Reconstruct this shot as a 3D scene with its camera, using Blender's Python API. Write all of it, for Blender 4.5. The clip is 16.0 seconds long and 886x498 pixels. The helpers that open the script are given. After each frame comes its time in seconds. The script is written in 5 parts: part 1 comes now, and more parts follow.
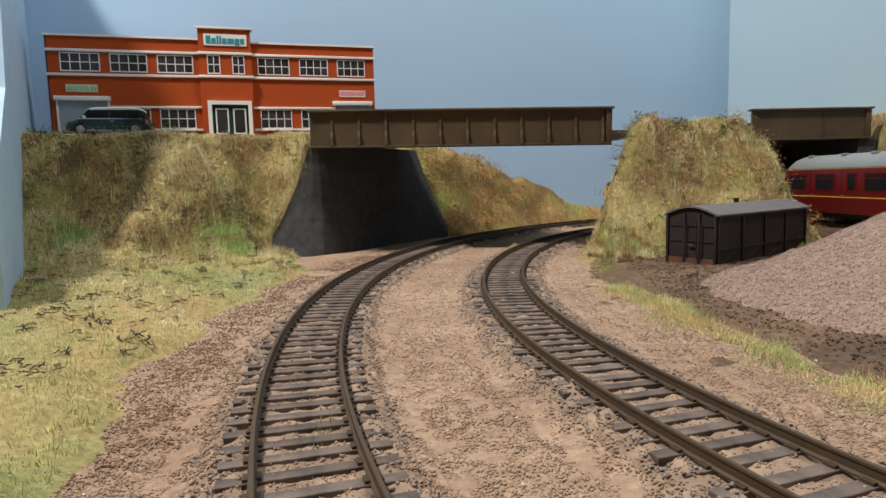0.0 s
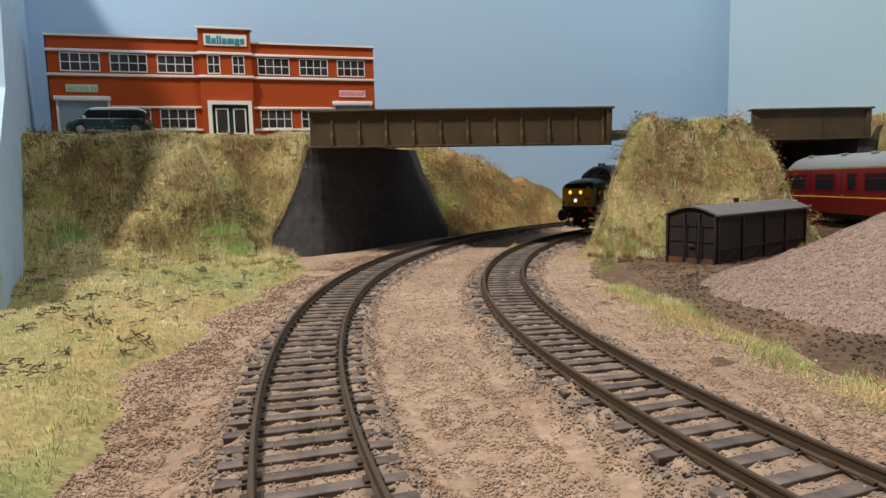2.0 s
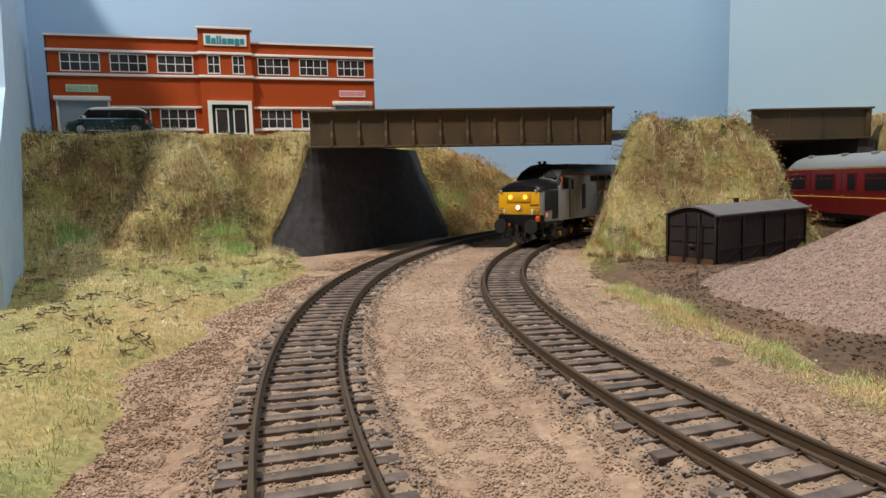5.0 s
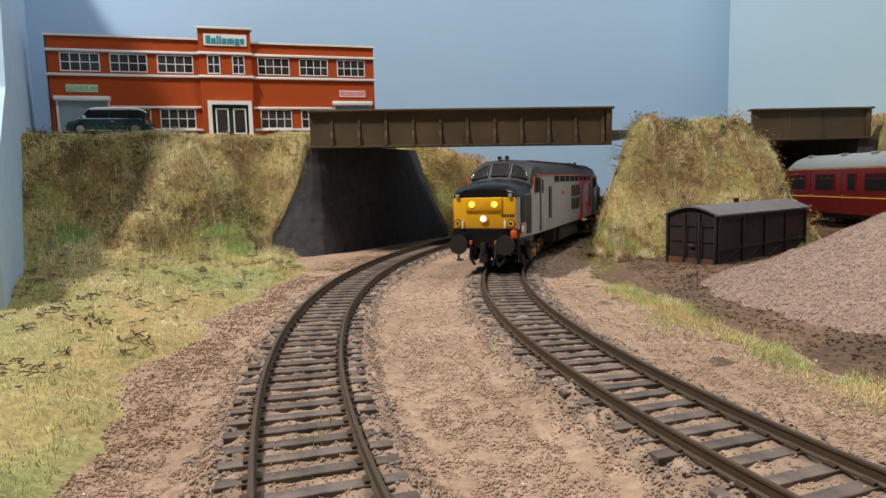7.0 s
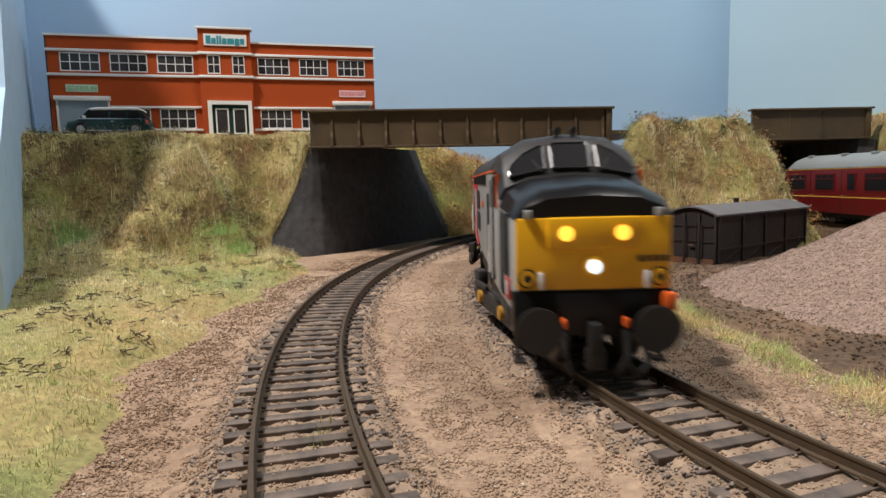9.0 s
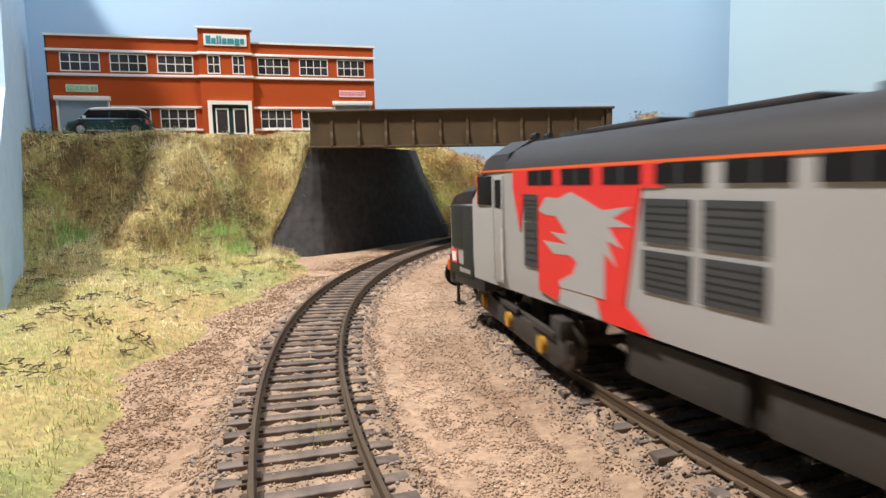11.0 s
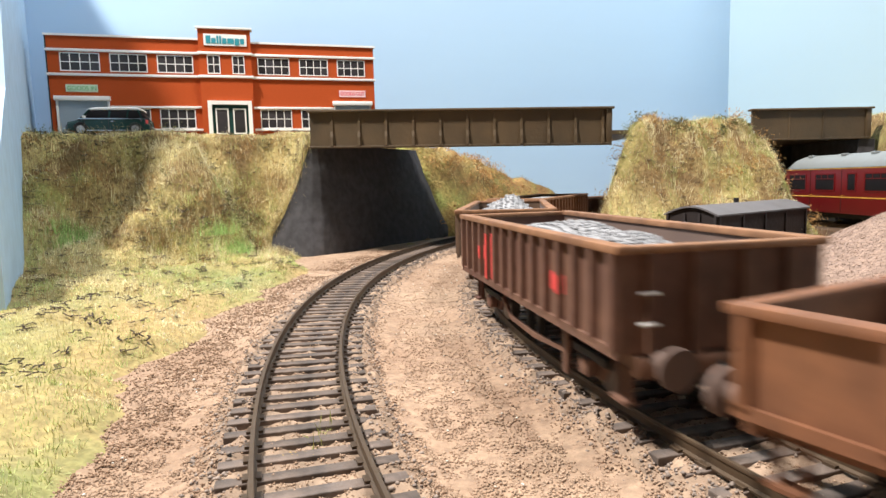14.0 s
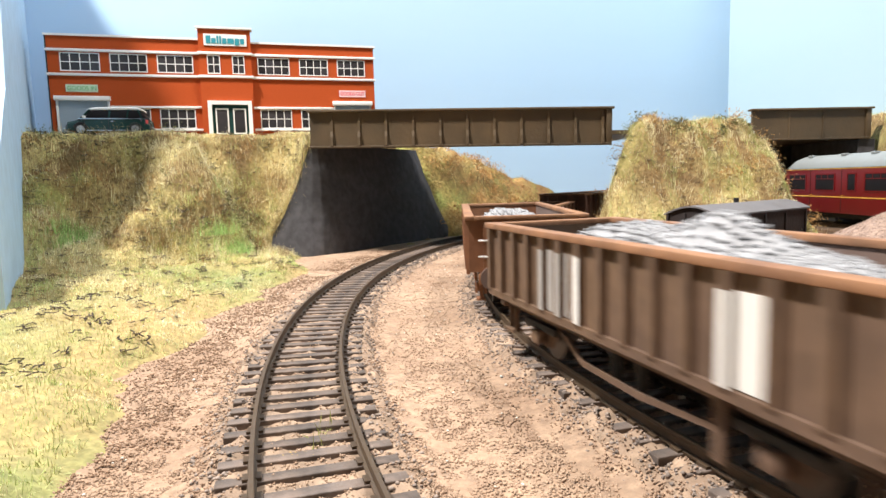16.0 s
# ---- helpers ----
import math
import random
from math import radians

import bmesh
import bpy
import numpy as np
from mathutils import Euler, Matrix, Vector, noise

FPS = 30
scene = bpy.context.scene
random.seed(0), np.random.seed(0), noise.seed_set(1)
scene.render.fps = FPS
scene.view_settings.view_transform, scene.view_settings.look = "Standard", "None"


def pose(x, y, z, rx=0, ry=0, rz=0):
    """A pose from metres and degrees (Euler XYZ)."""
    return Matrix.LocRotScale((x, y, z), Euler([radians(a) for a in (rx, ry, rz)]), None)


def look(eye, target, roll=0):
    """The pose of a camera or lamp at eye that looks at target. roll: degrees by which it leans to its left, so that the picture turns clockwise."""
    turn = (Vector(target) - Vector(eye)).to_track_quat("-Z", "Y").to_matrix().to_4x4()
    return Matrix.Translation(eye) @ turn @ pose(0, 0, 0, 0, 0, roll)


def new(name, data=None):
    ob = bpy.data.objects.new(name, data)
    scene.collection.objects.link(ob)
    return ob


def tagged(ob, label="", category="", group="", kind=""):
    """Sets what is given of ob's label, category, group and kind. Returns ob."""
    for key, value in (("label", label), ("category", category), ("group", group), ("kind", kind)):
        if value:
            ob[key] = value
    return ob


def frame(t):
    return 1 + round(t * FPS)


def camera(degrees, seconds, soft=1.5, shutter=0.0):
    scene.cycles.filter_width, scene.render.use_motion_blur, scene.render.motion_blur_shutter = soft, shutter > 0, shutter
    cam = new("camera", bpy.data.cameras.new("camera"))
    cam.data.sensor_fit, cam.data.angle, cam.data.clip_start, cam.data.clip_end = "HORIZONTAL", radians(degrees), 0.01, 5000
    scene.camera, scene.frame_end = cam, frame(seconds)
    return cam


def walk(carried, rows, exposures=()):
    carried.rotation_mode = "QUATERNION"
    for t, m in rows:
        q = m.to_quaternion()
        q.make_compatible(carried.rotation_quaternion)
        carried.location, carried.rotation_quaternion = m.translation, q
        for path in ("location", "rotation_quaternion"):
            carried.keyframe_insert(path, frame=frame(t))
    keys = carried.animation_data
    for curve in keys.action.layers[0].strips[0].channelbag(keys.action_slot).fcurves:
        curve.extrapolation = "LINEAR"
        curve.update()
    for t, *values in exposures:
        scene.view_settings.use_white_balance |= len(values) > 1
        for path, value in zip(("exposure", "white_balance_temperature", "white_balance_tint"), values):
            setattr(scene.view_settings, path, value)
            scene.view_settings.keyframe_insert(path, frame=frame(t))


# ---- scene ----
# A model railway in 1:76 on a baseboard. All plan numbers are in centimetres; CM turns them into metres.
CM = 0.01
EYE = (0.0, 0.0, 4.62)
cam = camera(70.96, 16.0, soft=1.5, shutter=0.9)
PITCH = 6.1


def P(x, y, z, rx=0, ry=0, rz=0):
    return pose(x * CM, y * CM, z * CM, rx, ry, rz)


VIEW = look((0, 0, EYE[2] * CM), (0, math.cos(radians(PITCH)), EYE[2] * CM - math.sin(radians(PITCH))), -1.5)
walk(cam, [(0.0, VIEW), (16.0, VIEW)],
     exposures=[(0.0, 0.0), (2.0, 0.0), (4.2, 0.0), (7.0, 0.08), (9.2, 0.08), (11.3, 0.75), (12.5, 0.87), (14.5, 0.99), (16.0, 1.12)])

# ---- light: a ceiling lamp of the room over the layout, and an added fill lamp ----
world = bpy.data.worlds.new("world")
scene.world = world
world.use_nodes = True
world.node_tree.nodes["Background"].inputs[0].default_value = (0.85, 0.92, 1.0, 1)
world.node_tree.nodes["Background"].inputs[1].default_value = 0.034


def lamp(name, eye, target, size, power, colour):
    data = bpy.data.lights.new(name, "AREA")
    data.shape, data.size, data.energy, data.color = "DISK", size, power, colour
    ob = new(name, data)
    ob.matrix_world = look(eye, target)
    return ob


lamp("key_or_fill_lamp", (-0.60, 0.02, 1.20), (0.0, 0.35, 0.03), 0.12, 21.0, (1.0, 0.95, 0.89))
# added fill from the right, no known lamp; brightens the west board
lamp("key_or_fill_lamp", (0.55, 0.16, 1.35), (-0.06, 0.40, 0.08), 0.25, 8.2, (1.0, 0.97, 0.93))

# ---- materials ----


def mat(name, colour, rough=0.7, metal=0.0, second=None, scale=40.0, amount=0.5, bump=0.0, bump_scale=400.0, island=0.0, spec=0.5,
        stain=None, stain_scale=12.0, stain_amount=0.5, ob_random=0.0, glow=None, stretch=(1, 1, 1), wide=0.15, speckle=0.0, speckle_scale=500.0):
    """Principled surface: base colour with grain and stains, fine relief, and a tone that varies by piece."""
    m = bpy.data.materials.new(name)
    m.use_nodes = True
    n, l = m.node_tree.nodes, m.node_tree.links
    b = n["Principled BSDF"]
    b.inputs["Roughness"].default_value, b.inputs["Metallic"].default_value = rough, metal
    b.inputs["Specular IOR Level"].default_value = spec
    tc = n.new("ShaderNodeTexCoord")
    mp = n.new("ShaderNodeMapping")
    mp.inputs["Scale"].default_value = stretch
    l.new(tc.outputs["Object"], mp.inputs["Vector"])

    def ramped(sc, lo, hi, detail=5.0):
        t = n.new("ShaderNodeTexNoise")
        t.inputs["Scale"].default_value, t.inputs["Detail"].default_value = sc, detail
        l.new(mp.outputs[0], t.inputs["Vector"])
        r = n.new("ShaderNodeMapRange")
        r.inputs["From Min"].default_value, r.inputs["From Max"].default_value = 0.5 - wide, 0.5 + wide
        r.inputs["To Min"].default_value, r.inputs["To Max"].default_value = lo, hi
        l.new(t.outputs["Fac"], r.inputs["Value"])
        return r.outputs[0]

    def mixed(fac, a, c):
        x = n.new("ShaderNodeMix")
        x.data_type = "RGBA"
        for k, v in ((0, fac), (6, a), (7, c)):
            if isinstance(v, bpy.types.NodeSocket):
                l.new(v, x.inputs[k])
            else:
                x.inputs[k].default_value = (*v, 1) if isinstance(v, tuple) else v
        return x.outputs[2]

    col = mixed(ramped(scale, 0, amount), colour, second or tuple(c * 0.7 for c in colour))
    if stain:
        col = mixed(ramped(stain_scale, 0, stain_amount), col, stain)
    if speckle:
        hs = n.new("ShaderNodeHueSaturation")
        l.new(ramped(speckle_scale, 1 - speckle, 1 + speckle, 3.0), hs.inputs["Value"])
        l.new(col, hs.inputs["Color"])
        col = hs.outputs[0]
    if island or ob_random:
        src = n.new("ShaderNodeNewGeometry").outputs["Random Per Island"] if island else n.new("ShaderNodeObjectInfo").outputs["Random"]
        r = n.new("ShaderNodeMapRange")
        r.inputs["To Min"].default_value, r.inputs["To Max"].default_value = 1 - (island or ob_random), 1 + (island or ob_random)
        l.new(src, r.inputs["Value"])
        v = n.new("ShaderNodeHueSaturation")
        l.new(r.outputs[0], v.inputs["Value"])
        l.new(col, v.inputs["Color"])
        col = v.outputs[0]
    l.new(col, b.inputs["Base Color"])
    if bump:
        t = n.new("ShaderNodeTexNoise")
        t.inputs["Scale"].default_value, t.inputs["Detail"].default_value = bump_scale, 6
        l.new(mp.outputs[0], t.inputs["Vector"])
        bp = n.new("ShaderNodeBump")
        bp.inputs["Strength"].default_value, bp.inputs["Distance"].default_value = bump, 0.0006
        l.new(t.outputs["Fac"], bp.inputs["Height"])
        l.new(bp.outputs[0], b.inputs["Normal"])
    if glow:
        b.inputs["Emission Color"].default_value, b.inputs["Emission Strength"].default_value = (*glow[0], 1), glow[1]
    return m


M = {
    "ballast": mat("ballast", (0.43, 0.30, 0.205), 0.95, second=(0.29, 0.195, 0.135), scale=300, amount=0.8, bump=0.6, bump_scale=800, stain=(0.27, 0.17, 0.11), stain_scale=22, stain_amount=0.7, wide=0.13, speckle=0.14, speckle_scale=650),
    "bedding": mat("track_bedding", (0.36, 0.255, 0.178), 0.95, second=(0.20, 0.138, 0.098), scale=200, amount=0.9, bump=0.9, bump_scale=700, speckle=0.3, speckle_scale=400),
    "stone": mat("ballast_stone", (0.48, 0.34, 0.238), 0.9, second=(0.31, 0.205, 0.14), scale=40, amount=0.9, island=0.14, stain=(0.29, 0.185, 0.12), stain_scale=22, stain_amount=0.6),
    "grit": mat("grey_ballast_stone", (0.24, 0.19, 0.16), 0.9, second=(0.31, 0.25, 0.21), scale=120, island=0.3),
    "soil": mat("brown_soil", (0.155, 0.09, 0.05), 0.95, second=(0.21, 0.135, 0.088), scale=200, amount=0.7, bump=1.0, bump_scale=700, stain=(0.055, 0.034, 0.02), stain_scale=30, stain_amount=0.7, speckle=0.3, speckle_scale=500),
    "bank": mat("bank_earth", (0.42, 0.33, 0.14), 0.95, second=(0.28, 0.25, 0.08), scale=22, amount=1, bump=1.0, bump_scale=420, stain=(0.17, 0.095, 0.04), stain_scale=30, stain_amount=0.8, wide=0.12, speckle=0.2, speckle_scale=480),
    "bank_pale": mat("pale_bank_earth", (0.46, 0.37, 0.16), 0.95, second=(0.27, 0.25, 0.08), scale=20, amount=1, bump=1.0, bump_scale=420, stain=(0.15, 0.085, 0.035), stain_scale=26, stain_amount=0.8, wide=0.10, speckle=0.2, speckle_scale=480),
    "lawn": mat("lawn_earth", (0.31, 0.27, 0.11), 0.95, second=(0.18, 0.21, 0.07), scale=22, amount=1, bump=1.0, bump_scale=420, stain=(0.40, 0.27, 0.12), stain_scale=17, stain_amount=0.8, wide=0.12, speckle=0.2, speckle_scale=520),
    "bank_autumn": mat("autumn_earth", (0.42, 0.25, 0.09), 0.95, second=(0.24, 0.25, 0.07), scale=20, amount=1, bump=1.0, bump_scale=420, stain=(0.17, 0.085, 0.03), stain_scale=24, stain_amount=0.9, wide=0.12, speckle=0.25, speckle_scale=420),
    "straw": mat("straw_fibre", (0.78, 0.64, 0.34), 0.8, second=(0.54, 0.43, 0.18), scale=50, amount=1, island=0.32),
    "green": mat("green_fibre", (0.54, 0.52, 0.20), 0.8, second=(0.36, 0.43, 0.14), scale=50, amount=1, island=0.3),
    "autumn": mat("autumn_fibre", (0.50, 0.27, 0.09), 0.8, second=(0.30, 0.17, 0.06), scale=50, amount=1, island=0.25),
    "pale": mat("pale_straw_fibre", (0.88, 0.80, 0.52), 0.8, second=(0.74, 0.65, 0.36), scale=50, island=0.25),
    "lime": mat("lime_fibre", (0.58, 0.64, 0.27), 0.8, second=(0.42, 0.49, 0.17), scale=50, island=0.3),
    "olive": mat("olive_fibre", (0.27, 0.29, 0.08), 0.85, second=(0.38, 0.36, 0.12), scale=50, island=0.25),
    "russet": mat("russet_fibre", (0.22, 0.115, 0.045), 0.85, second=(0.11, 0.06, 0.028), scale=50, island=0.35),
    "twig": mat("twig", (0.06, 0.04, 0.028), 0.9, island=0.4),
    "leaf": mat("scrub_leaf", (0.12, 0.13, 0.05), 0.8, second=(0.20, 0.15, 0.06), scale=60, island=0.5),
    "sky": mat("backscene_blue", (0.37, 0.53, 0.73), 0.6, second=(0.43, 0.60, 0.79), scale=5, bump=0.35, bump_scale=22, stretch=(0.35, 1, 2.2), stain=(0.38, 0.56, 0.72), stain_scale=1.6),
    "skywest": mat("backscene_light_blue", (0.40, 0.56, 0.74), 0.6, second=(0.45, 0.61, 0.78), scale=5, bump=0.2, bump_scale=30, speckle=0.06, speckle_scale=90),
    "skyside": mat("backscene_pale", (0.41, 0.56, 0.65), 0.6, second=(0.46, 0.61, 0.69), scale=5, bump=0.2, bump_scale=30, stretch=(1, 0.4, 1)),
    "rail": mat("rail_side", (0.095, 0.062, 0.036), 0.55, 0.3, second=(0.08, 0.055, 0.038), scale=120, bump=0.2),
    "sleeper": mat("sleeper", (0.088, 0.073, 0.067), 0.85, second=(0.052, 0.043, 0.039), scale=220, bump=0.8, ob_random=0.25, stain=(0.26, 0.185, 0.14), stain_scale=110, stain_amount=0.4, speckle=0.3, speckle_scale=300),
    "girder": mat("girder_paint", (0.060, 0.038, 0.017), 0.6, second=(0.032, 0.021, 0.011), scale=45, bump=0.25, stain=(0.13, 0.08, 0.036), stain_scale=24, stain_amount=0.7, ob_random=0.12),
    "concrete": mat("abutment_render", (0.066, 0.063, 0.07), 0.9, second=(0.036, 0.034, 0.037), scale=28, bump=0.6, bump_scale=120, stain=(0.05, 0.046, 0.046), stain_scale=20, stain_amount=0.7, speckle=0.2, speckle_scale=200),
    "brick": mat("red_brick_paper", (0.42, 0.070, 0.014), 0.8, spec=0.15, second=(0.36, 0.058, 0.012), scale=500, bump=0.15, bump_scale=700, stretch=(1, 1, 2.5), stain=(0.38, 0.066, 0.018), stain_scale=12),
    "white": mat("white_paint", (0.80, 0.77, 0.74), 0.6, second=(0.68, 0.65, 0.62), scale=60),
    "pane": mat("dark_glazing", (0.035, 0.032, 0.035), 0.15, second=(0.07, 0.06, 0.06), scale=80, ob_random=0.4),
    "shutter": mat("shutter_grey", (0.30, 0.36, 0.42), 0.5, second=(0.25, 0.30, 0.36), scale=60),
    "signgreen": mat("sign_pale_green", (0.55, 0.66, 0.48), 0.6),
    "signpink": mat("sign_pale_pink", (0.80, 0.55, 0.55), 0.6),
    "teal": mat("teal_letter", (0.03, 0.27, 0.33), 0.5),
    "lettergreen": mat("green_letter", (0.10, 0.36, 0.12), 0.5),
    "letterred": mat("red_letter", (0.65, 0.05, 0.09), 0.5),
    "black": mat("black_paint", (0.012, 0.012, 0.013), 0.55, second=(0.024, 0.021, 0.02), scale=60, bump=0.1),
    "under": mat("underframe_grime", (0.02, 0.018, 0.017), 0.75, second=(0.045, 0.033, 0.025), scale=70, bump=0.3),
    "carbody": mat("dark_green_gloss", (0.018, 0.05, 0.045), 0.15, second=(0.015, 0.04, 0.036), scale=20),
    "chrome": mat("chrome", (0.75, 0.75, 0.75), 0.15, 1.0),
    "hut": mat("hut_paint", (0.018, 0.0155, 0.017), 0.7, spec=0.3, second=(0.032, 0.026, 0.025), scale=50, bump=0.35, stain=(0.06, 0.03, 0.018), stain_scale=22, stain_amount=0.25),
    "rust": mat("rust", (0.17, 0.062, 0.025), 0.9, second=(0.08, 0.045, 0.03), scale=90, amount=1, bump=0.4),
    "hutroof": mat("hut_roof_felt", (0.145, 0.135, 0.14), 0.85, second=(0.09, 0.082, 0.08), scale=50, bump=0.3),
    "coachroof": mat("coach_roof_grey", (0.24, 0.26, 0.265), 0.6, second=(0.19, 0.205, 0.21), scale=30, bump=0.1),
    "maroon": mat("maroon_paint", (0.135, 0.0055, 0.007), 0.35, second=(0.11, 0.004, 0.006), scale=40),
    "gold": mat("gold_line", (0.65, 0.36, 0.06), 0.5),
    "pile": mat("pile_stone", (0.32, 0.222, 0.172), 0.95, second=(0.25, 0.172, 0.136), scale=300, amount=0.9, bump=0.8, bump_scale=900, island=0.13, speckle=0.2, speckle_scale=700),
    "load": mat("load_stone", (0.36, 0.36, 0.375), 0.9, second=(0.27, 0.27, 0.28), scale=200, amount=0.9, bump=0.8, bump_scale=900, island=0.2, speckle=0.12, speckle_scale=500),
    "yellow": mat("yellow_paint", (0.83, 0.43, 0.012), 0.35, second=(0.75, 0.37, 0.01), scale=40, bump=0.05),
    "silver": mat("silver_grey_paint", (0.36, 0.355, 0.36), 0.4, second=(0.30, 0.29, 0.285), scale=30, bump=0.06),
    "nosegrey": mat("nose_black", (0.008, 0.008, 0.009), 0.3, spec=0.25, second=(0.014, 0.013, 0.013), scale=40, bump=0.05),
    "roofdark": mat("dark_roof_grey", (0.032, 0.028, 0.029), 0.5, spec=0.4, second=(0.022, 0.019, 0.02), scale=40, bump=0.1),
    "grille": mat("grille_dark", (0.035, 0.037, 0.042), 0.6, second=(0.055, 0.057, 0.06), scale=60),
    "red": mat("red_paint", (0.70, 0.03, 0.028), 0.4, second=(0.62, 0.025, 0.022), scale=30),
    "orange": mat("orange_lamp_paint", (0.80, 0.13, 0.02), 0.4),
    "axlebox": mat("axlebox_yellow", (0.50, 0.25, 0.02), 0.6),
    "amberlight": mat("amber_light", (0.9, 0.6, 0.1), 0.4, glow=((1.0, 0.50, 0.05), 1.7)),
    "whitelight": mat("white_light", (0.9, 0.9, 0.9), 0.3, glow=((0.72, 0.86, 1.0), 1.5)),
    "gasket": mat("window_gasket", (0.03, 0.03, 0.033), 0.25, spec=0.6),
    "glass": mat("cab_glazing", (0.016, 0.015, 0.017), 0.5, spec=0.06),
    "wheel": mat("wheel_steel", (0.10, 0.085, 0.075), 0.4, 0.6),
    "wagon_orange": mat("wagon_light_brown", (0.205, 0.082, 0.037), 0.7, second=(0.13, 0.053, 0.030), scale=35, amount=0.8, bump=0.2, stain=(0.235, 0.10, 0.042), stain_scale=30, stain_amount=0.7, speckle=0.15, speckle_scale=250),
    "wagon_brown": mat("wagon_bauxite", (0.135, 0.060, 0.042), 0.7, second=(0.070, 0.031, 0.025), scale=35, amount=0.8, bump=0.2, stain=(0.20, 0.105, 0.065), stain_scale=30, stain_amount=0.6, speckle=0.15, speckle_scale=250),
    "wagon_dull": mat("wagon_weathered", (0.155, 0.092, 0.052), 0.75, second=(0.08, 0.046, 0.032), scale=35, amount=0.8, bump=0.2, stain=(0.13, 0.08, 0.055), stain_scale=30, speckle=0.15, speckle_scale=250),
    "wagon_rim": mat("wagon_rusty_rim", (0.30, 0.15, 0.075), 0.75, second=(0.18, 0.088, 0.05), scale=50, amount=0.9, bump=0.3, speckle=0.2, speckle_scale=250),
    "wagon_in": mat("wagon_inside", (0.16, 0.105, 0.085), 0.85, second=(0.11, 0.075, 0.065), scale=50),
    "redpatch": mat("red_patch", (0.66, 0.07, 0.065), 0.6, second=(0.55, 0.06, 0.055), scale=50),
    "whitepatch": mat("white_patch", (0.80, 0.78, 0.76), 0.6, second=(0.66, 0.64, 0.62), scale=50),
    "greypatch": mat("grey_patch", (0.36, 0.34, 0.33), 0.7, second=(0.45, 0.43, 0.41), scale=50),
}


def box(bm, x0, x1, y0, y1, z0, z1, bevel=0.0):
    """Add a box, in centimetres."""
    g = bmesh.ops.create_cube(bm, size=1.0)["verts"]
    bmesh.ops.scale(bm, vec=(x1 - x0, y1 - y0, z1 - z0), verts=g)
    bmesh.ops.translate(bm, vec=((x0 + x1) / 2, (y0 + y1) / 2, (z0 + z1) / 2), verts=g)
    if bevel:
        e = {e for v in g for e in v.link_edges}
        bmesh.ops.bevel(bm, geom=list(e), offset=bevel, segments=2, affect="EDGES", profile=0.5)
    return bm


def boxes(*rows, bevel=0.0):
    bm = bmesh.new()
    for r in rows:
        box(bm, *r, bevel=bevel)
    return bm


def cyl(bm, a, b, r, seg=16, r2=None):
    """Add a rod from a to b."""
    a, b = Vector(a), Vector(b)
    g = bmesh.ops.create_cone(bm, cap_ends=True, segments=seg, radius1=r, radius2=r if r2 is None else r2, depth=(b - a).length)["verts"]
    q = (b - a).to_track_quat("Z", "Y").to_matrix().to_4x4()
    bmesh.ops.transform(bm, matrix=Matrix.Translation((a + b) / 2) @ q, verts=g)
    return bm


def rods(*rows, seg=12):
    bm = bmesh.new()
    for r in rows:
        cyl(bm, *r, seg=seg)
    return bm


def extrude(pts, axis, a, b, bevel=0.0):
    """A prism: the outline pts in the two other axes, from a to b along axis (0, 1 or 2)."""
    bm = bmesh.new()

    def put(p, c):
        v = list(p)
        v.insert(axis, c)
        return bm.verts.new(v)
    lo, hi = [put(p, a) for p in pts], [put(p, b) for p in pts]
    n = len(pts)
    bm.faces.new(lo), bm.faces.new(hi)
    for i in range(n):
        bm.faces.new((lo[i], lo[(i + 1) % n], hi[(i + 1) % n], hi[i]))
    bmesh.ops.recalc_face_normals(bm, faces=bm.faces)
    if bevel:
        bmesh.ops.bevel(bm, geom=list(bm.edges), offset=bevel, segments=2, affect="EDGES", profile=0.5)
    return bm


def mesh_of(name, bm, material, smooth=None):
    bmesh.ops.scale(bm, vec=(CM, CM, CM), verts=bm.verts)
    bmesh.ops.recalc_face_normals(bm, faces=bm.faces)
    me = bpy.data.meshes.new(name)
    bm.to_mesh(me)
    bm.free()
    me.materials.append(material)
    if smooth:
        me.shade_smooth()
        me.set_sharp_from_angle(angle=radians(smooth))
    return me


def part(name, bm, material, parent=None, label="", smooth=35):
    ob = new(name, mesh_of(name, bm, material, smooth))
    ob.parent = parent
    if label:
        ob["label"] = label
    return ob


def thing(name, m, label, category, group="", kind=""):
    ob = new(name)
    ob.empty_display_size = 0.01
    ob.matrix_basis = m
    return tagged(ob, label, category, group, kind)


def raw(name, verts, faces, material, smooth=False):
    me = bpy.data.meshes.new(name)
    me.from_pydata([tuple(v) for v in np.asarray(verts) * CM], [], faces)
    me.materials.append(material)
    if smooth:
        me.shade_smooth()
    return new(name, me)


# ---- plan ----
CX, CY = 46.3, 23.5            # centre of both track curves
R_IN, R_OUT = 43.8, 50.5       # track radii
RAIL_TOP = 0.45
U, V = Vector((0.961, 0.275)), Vector((-0.275, 0.961))  # along and into the backscene


def on_track(r, a, z=0.0):
    """A pose on the curve of radius r at a degrees beyond its nearest point to the eye's left; +x runs the way the train goes."""
    t = radians(a)
    return P(CX - r * math.cos(t), CY + r * math.sin(t), z, 0, 0, -90 - a)


def sm(a, b, x):
    t = min(max((x - a) / (b - a), 0.0), 1.0)
    return t * t * (3 - 2 * t)


def fbm(x, y, s, o=3):
    return noise.fractal(Vector((x / s, y / s, 3.7)), 1.0, 2.0, o)


# ---- setting ----
def ring(x, y):
    return math.hypot(x - CX, y - CY)


